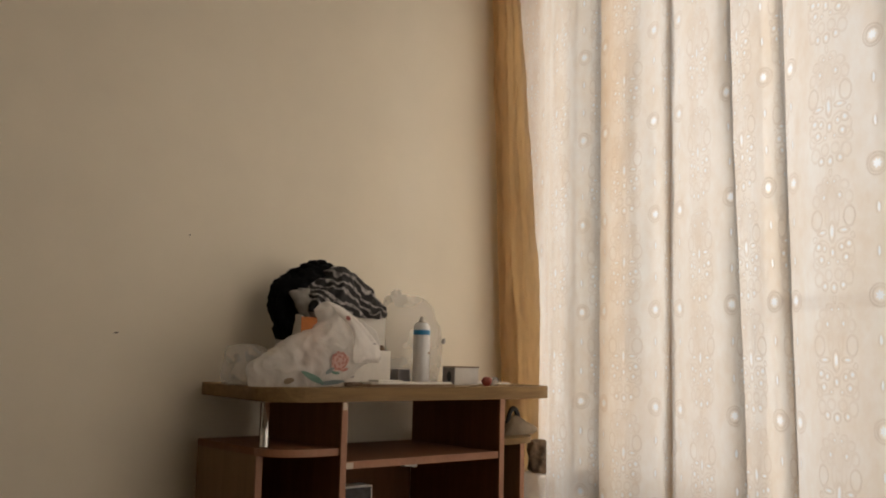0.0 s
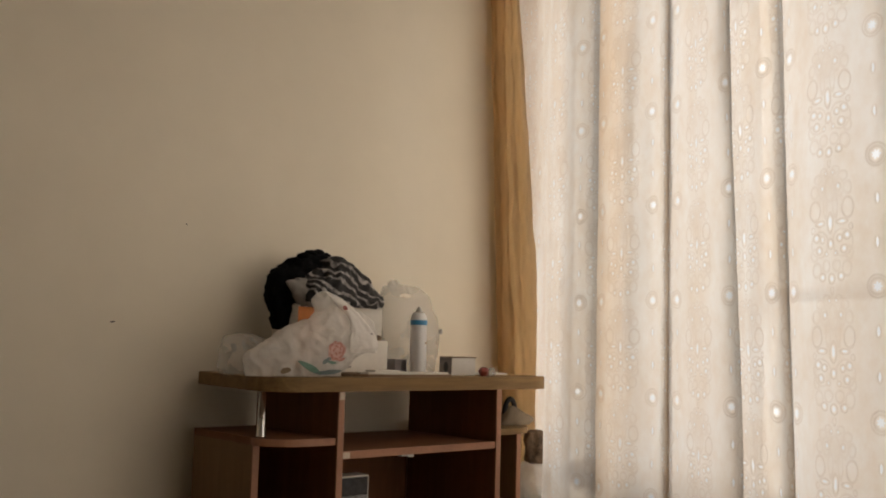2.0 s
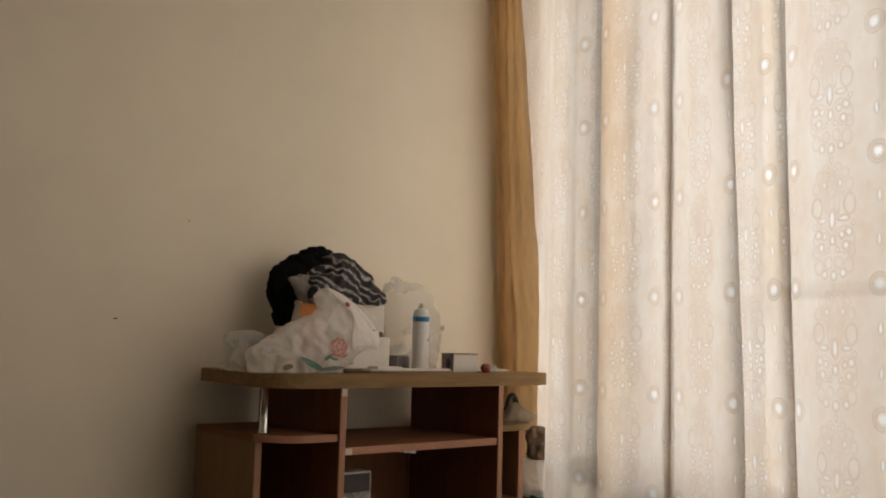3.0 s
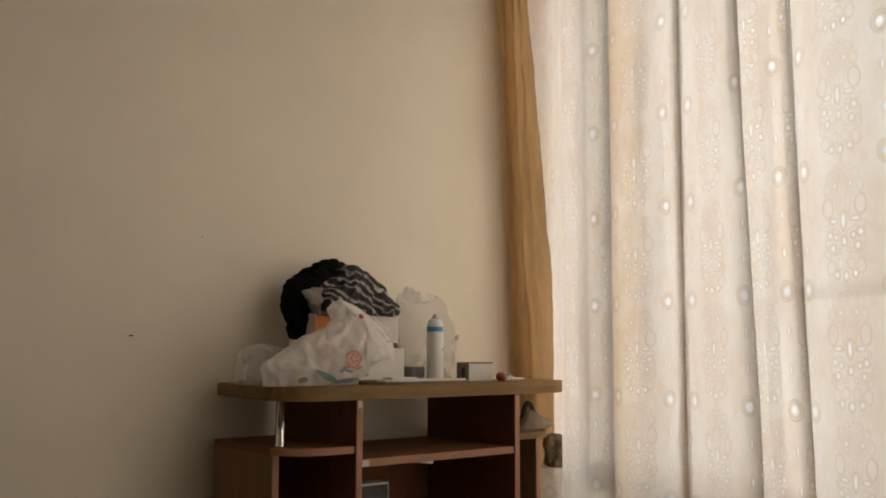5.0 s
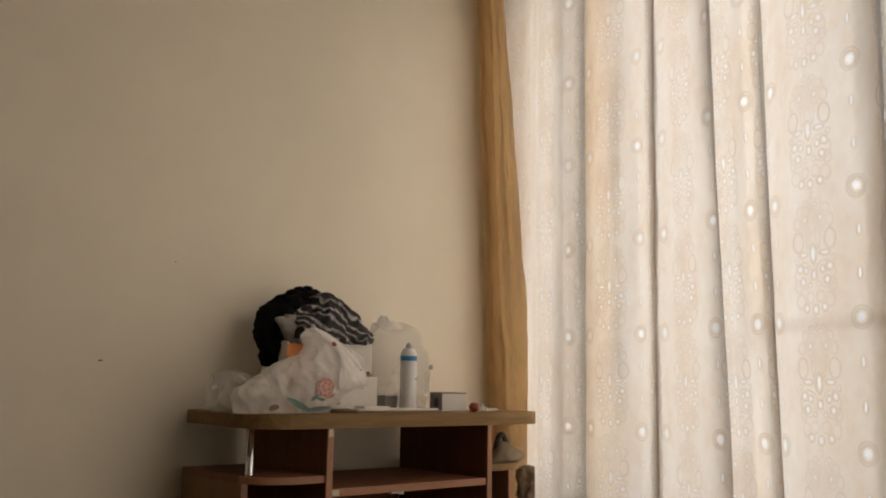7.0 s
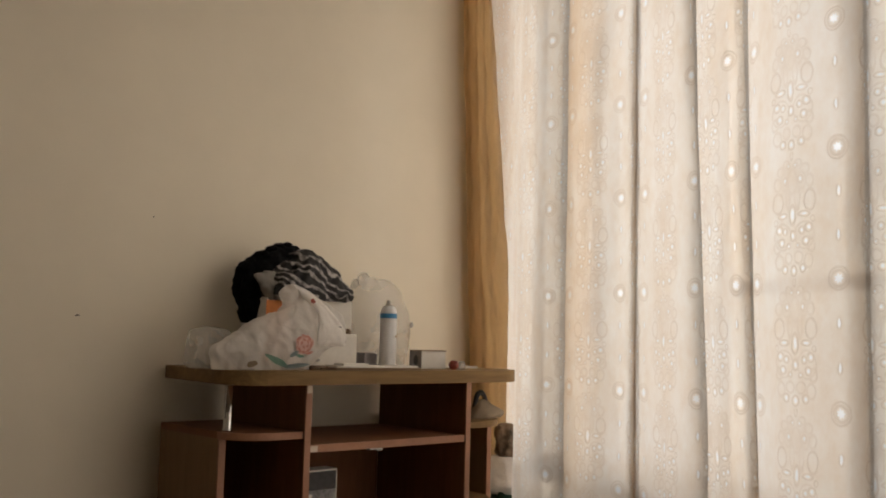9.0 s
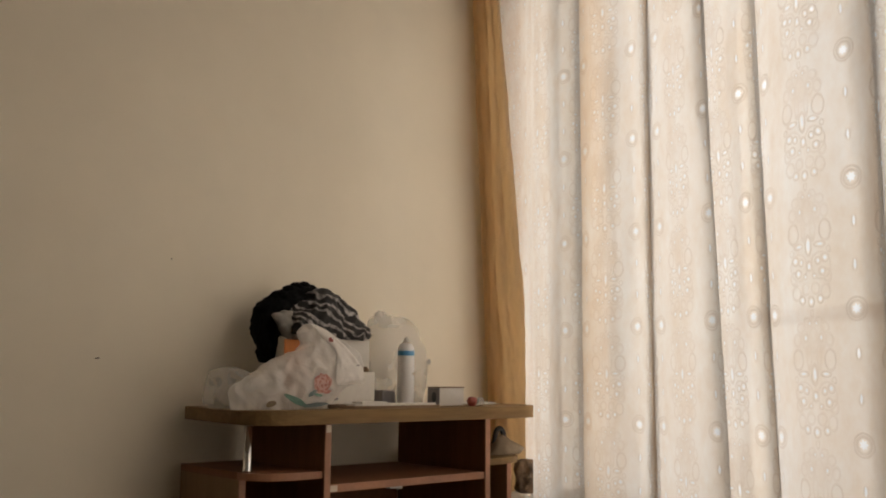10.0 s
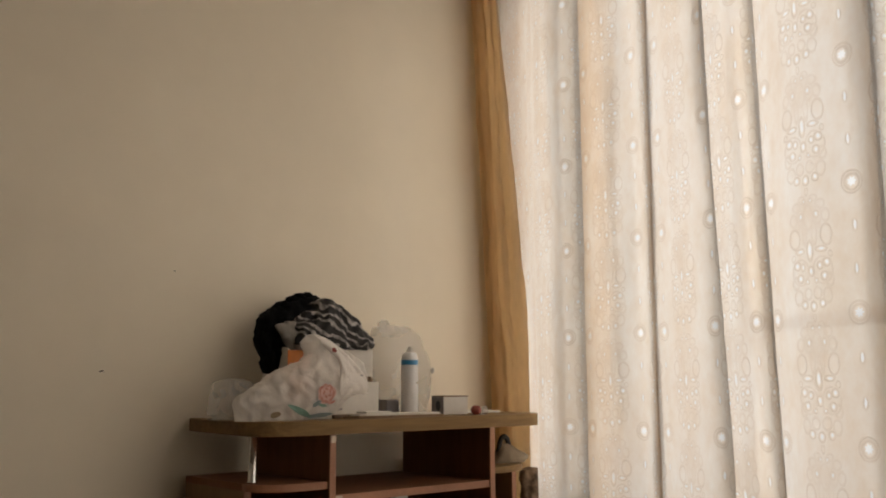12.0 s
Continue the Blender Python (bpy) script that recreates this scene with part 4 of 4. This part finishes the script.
pn = obj("brown_marker", merge(tube([(-0.03, 0, 0.006), (0.0, 0.002, 0.006), (0.028, 0, 0.006)], 0.006, 12), tube([(0.028, 0, 0.006), (0.036, 0, 0.006)], 0.0045, 12)), M_POUCH, smooth=True)
pn.matrix_world = at(-0.215, 0.075, turn=12)
tagged(pn, "short dark brown marker lying flat", "pen")
pp = obj("paper_sheet", box(-0.08, 0.08, -0.05, 0.05, 0, 0.006, 0.0012), M_PAPER)
pp.matrix_world = at(0.425, 0.235, turn=-14)
tagged(pp, "folded sheet of white paper", "paper")

# ---- in and beside the cabinet ----
pic = thing("photo_box", at(-0.180, 0.13, 0.28), "white-edged box with a dark glossy picture", "box")
part("body", box(-0.072, 0.065, -0.025, 0.03, 0, 0.233, 0.003), M_WHITEBOX, pic)
part("dark_print", box(-0.070, 0.060, -0.0268, -0.0255, 0.178, 0.228, 0), M_PHOTO, pic, "black glossy upper print")
part("grey_print", box(-0.070, 0.060, -0.0268, -0.0255, 0.01, 0.1775, 0), M_PHOTOLIGHT, pic, "blotchy grey lower print")
part("pale_patch", box(-0.060, -0.020, -0.0279, -0.0269, 0.135, 0.168, 0), M_WHITEBOX, pic, "pale patch in the print")
bk = thing("small_books", at(0.345, 0.11, 0.389, 3), "two thin white booklets on a shelf", "book")
part("booklet", box(-0.03, 0.028, -0.03, 0.05, 0, 0.009, 0.001), M_WHITEBOX, bk)
part("booklet", box(-0.028, 0.03, -0.032, 0.05, 0.0093, 0.018, 0.001), M_PAPER, bk)
hb = thing("handbag", at(0.458, 0.085, 0.630), "beige canvas handbag with a black strap", "bag")
part("body", mound([(0.0, 0.010, 0.03, 0.070, 0.035), (0.015, 0.022, 0.03, 0.074, 0.038), (0.034, 0.014, 0.03, 0.052, 0.03), (0.050, 0.006, 0.03, 0.030, 0.016), (0.060, 0.004, 0.03, 0.008, 0.006)], 70, 6, 0.005, 18, 4, 0.6), M_BEIGE, hb, "", True)
part("strap", tube([(-0.002 - 0.024 * math.cos(a), 0.032, 0.030 + 0.052 * math.sin(a)) for a in [math.pi * i / 16 for i in range(17)]], 0.0085, 10), M_STRAP, hb, "black curved strap", True)
sb = thing("shopping_bag", at(0.585, 0.115, 0.0), "white and dark green shopping bag standing on the floor", "bag")
part("lower_film", mound([(0.0, 0, 0, 0.045, 0.06), (0.2, 0, 0, 0.052, 0.065), (0.375, 0, 0, 0.050, 0.06), (0.383, 0, 0, 0.046, 0.055)], 60, 8, 0.008, 14, 2, 0.7), M_DKGREEN, sb, "dark green lower half", True)
part("upper_film", mound([(0.381, 0, 0, 0.049, 0.06), (0.44, 0.0, 0, 0.050, 0.06), (0.495, 0, 0, 0.048, 0.055), (0.503, 0, 0, 0.03, 0.03)], 60, 6, 0.006, 16, 8, 0.7, False), M_BAG, sb, "white upper half", True)
po = obj("patterned_pouch", mound([(0, 0, 0, 0.035, 0.035), (0.02, 0.0, 0, 0.046, 0.042), (0.065, 0.004, 0, 0.047, 0.040), (0.096, -0.004, 0, 0.036, 0.028), (0.108, -0.008, 0, 0.01, 0.01)], 60, 6, 0.008, 26, 5, 0.9), M_POUCH, smooth=True)
po.matrix_world = at(0.585, 0.115, 0.500)
tagged(po, "brown patterned cloth pouch on a shopping bag", "pouch")
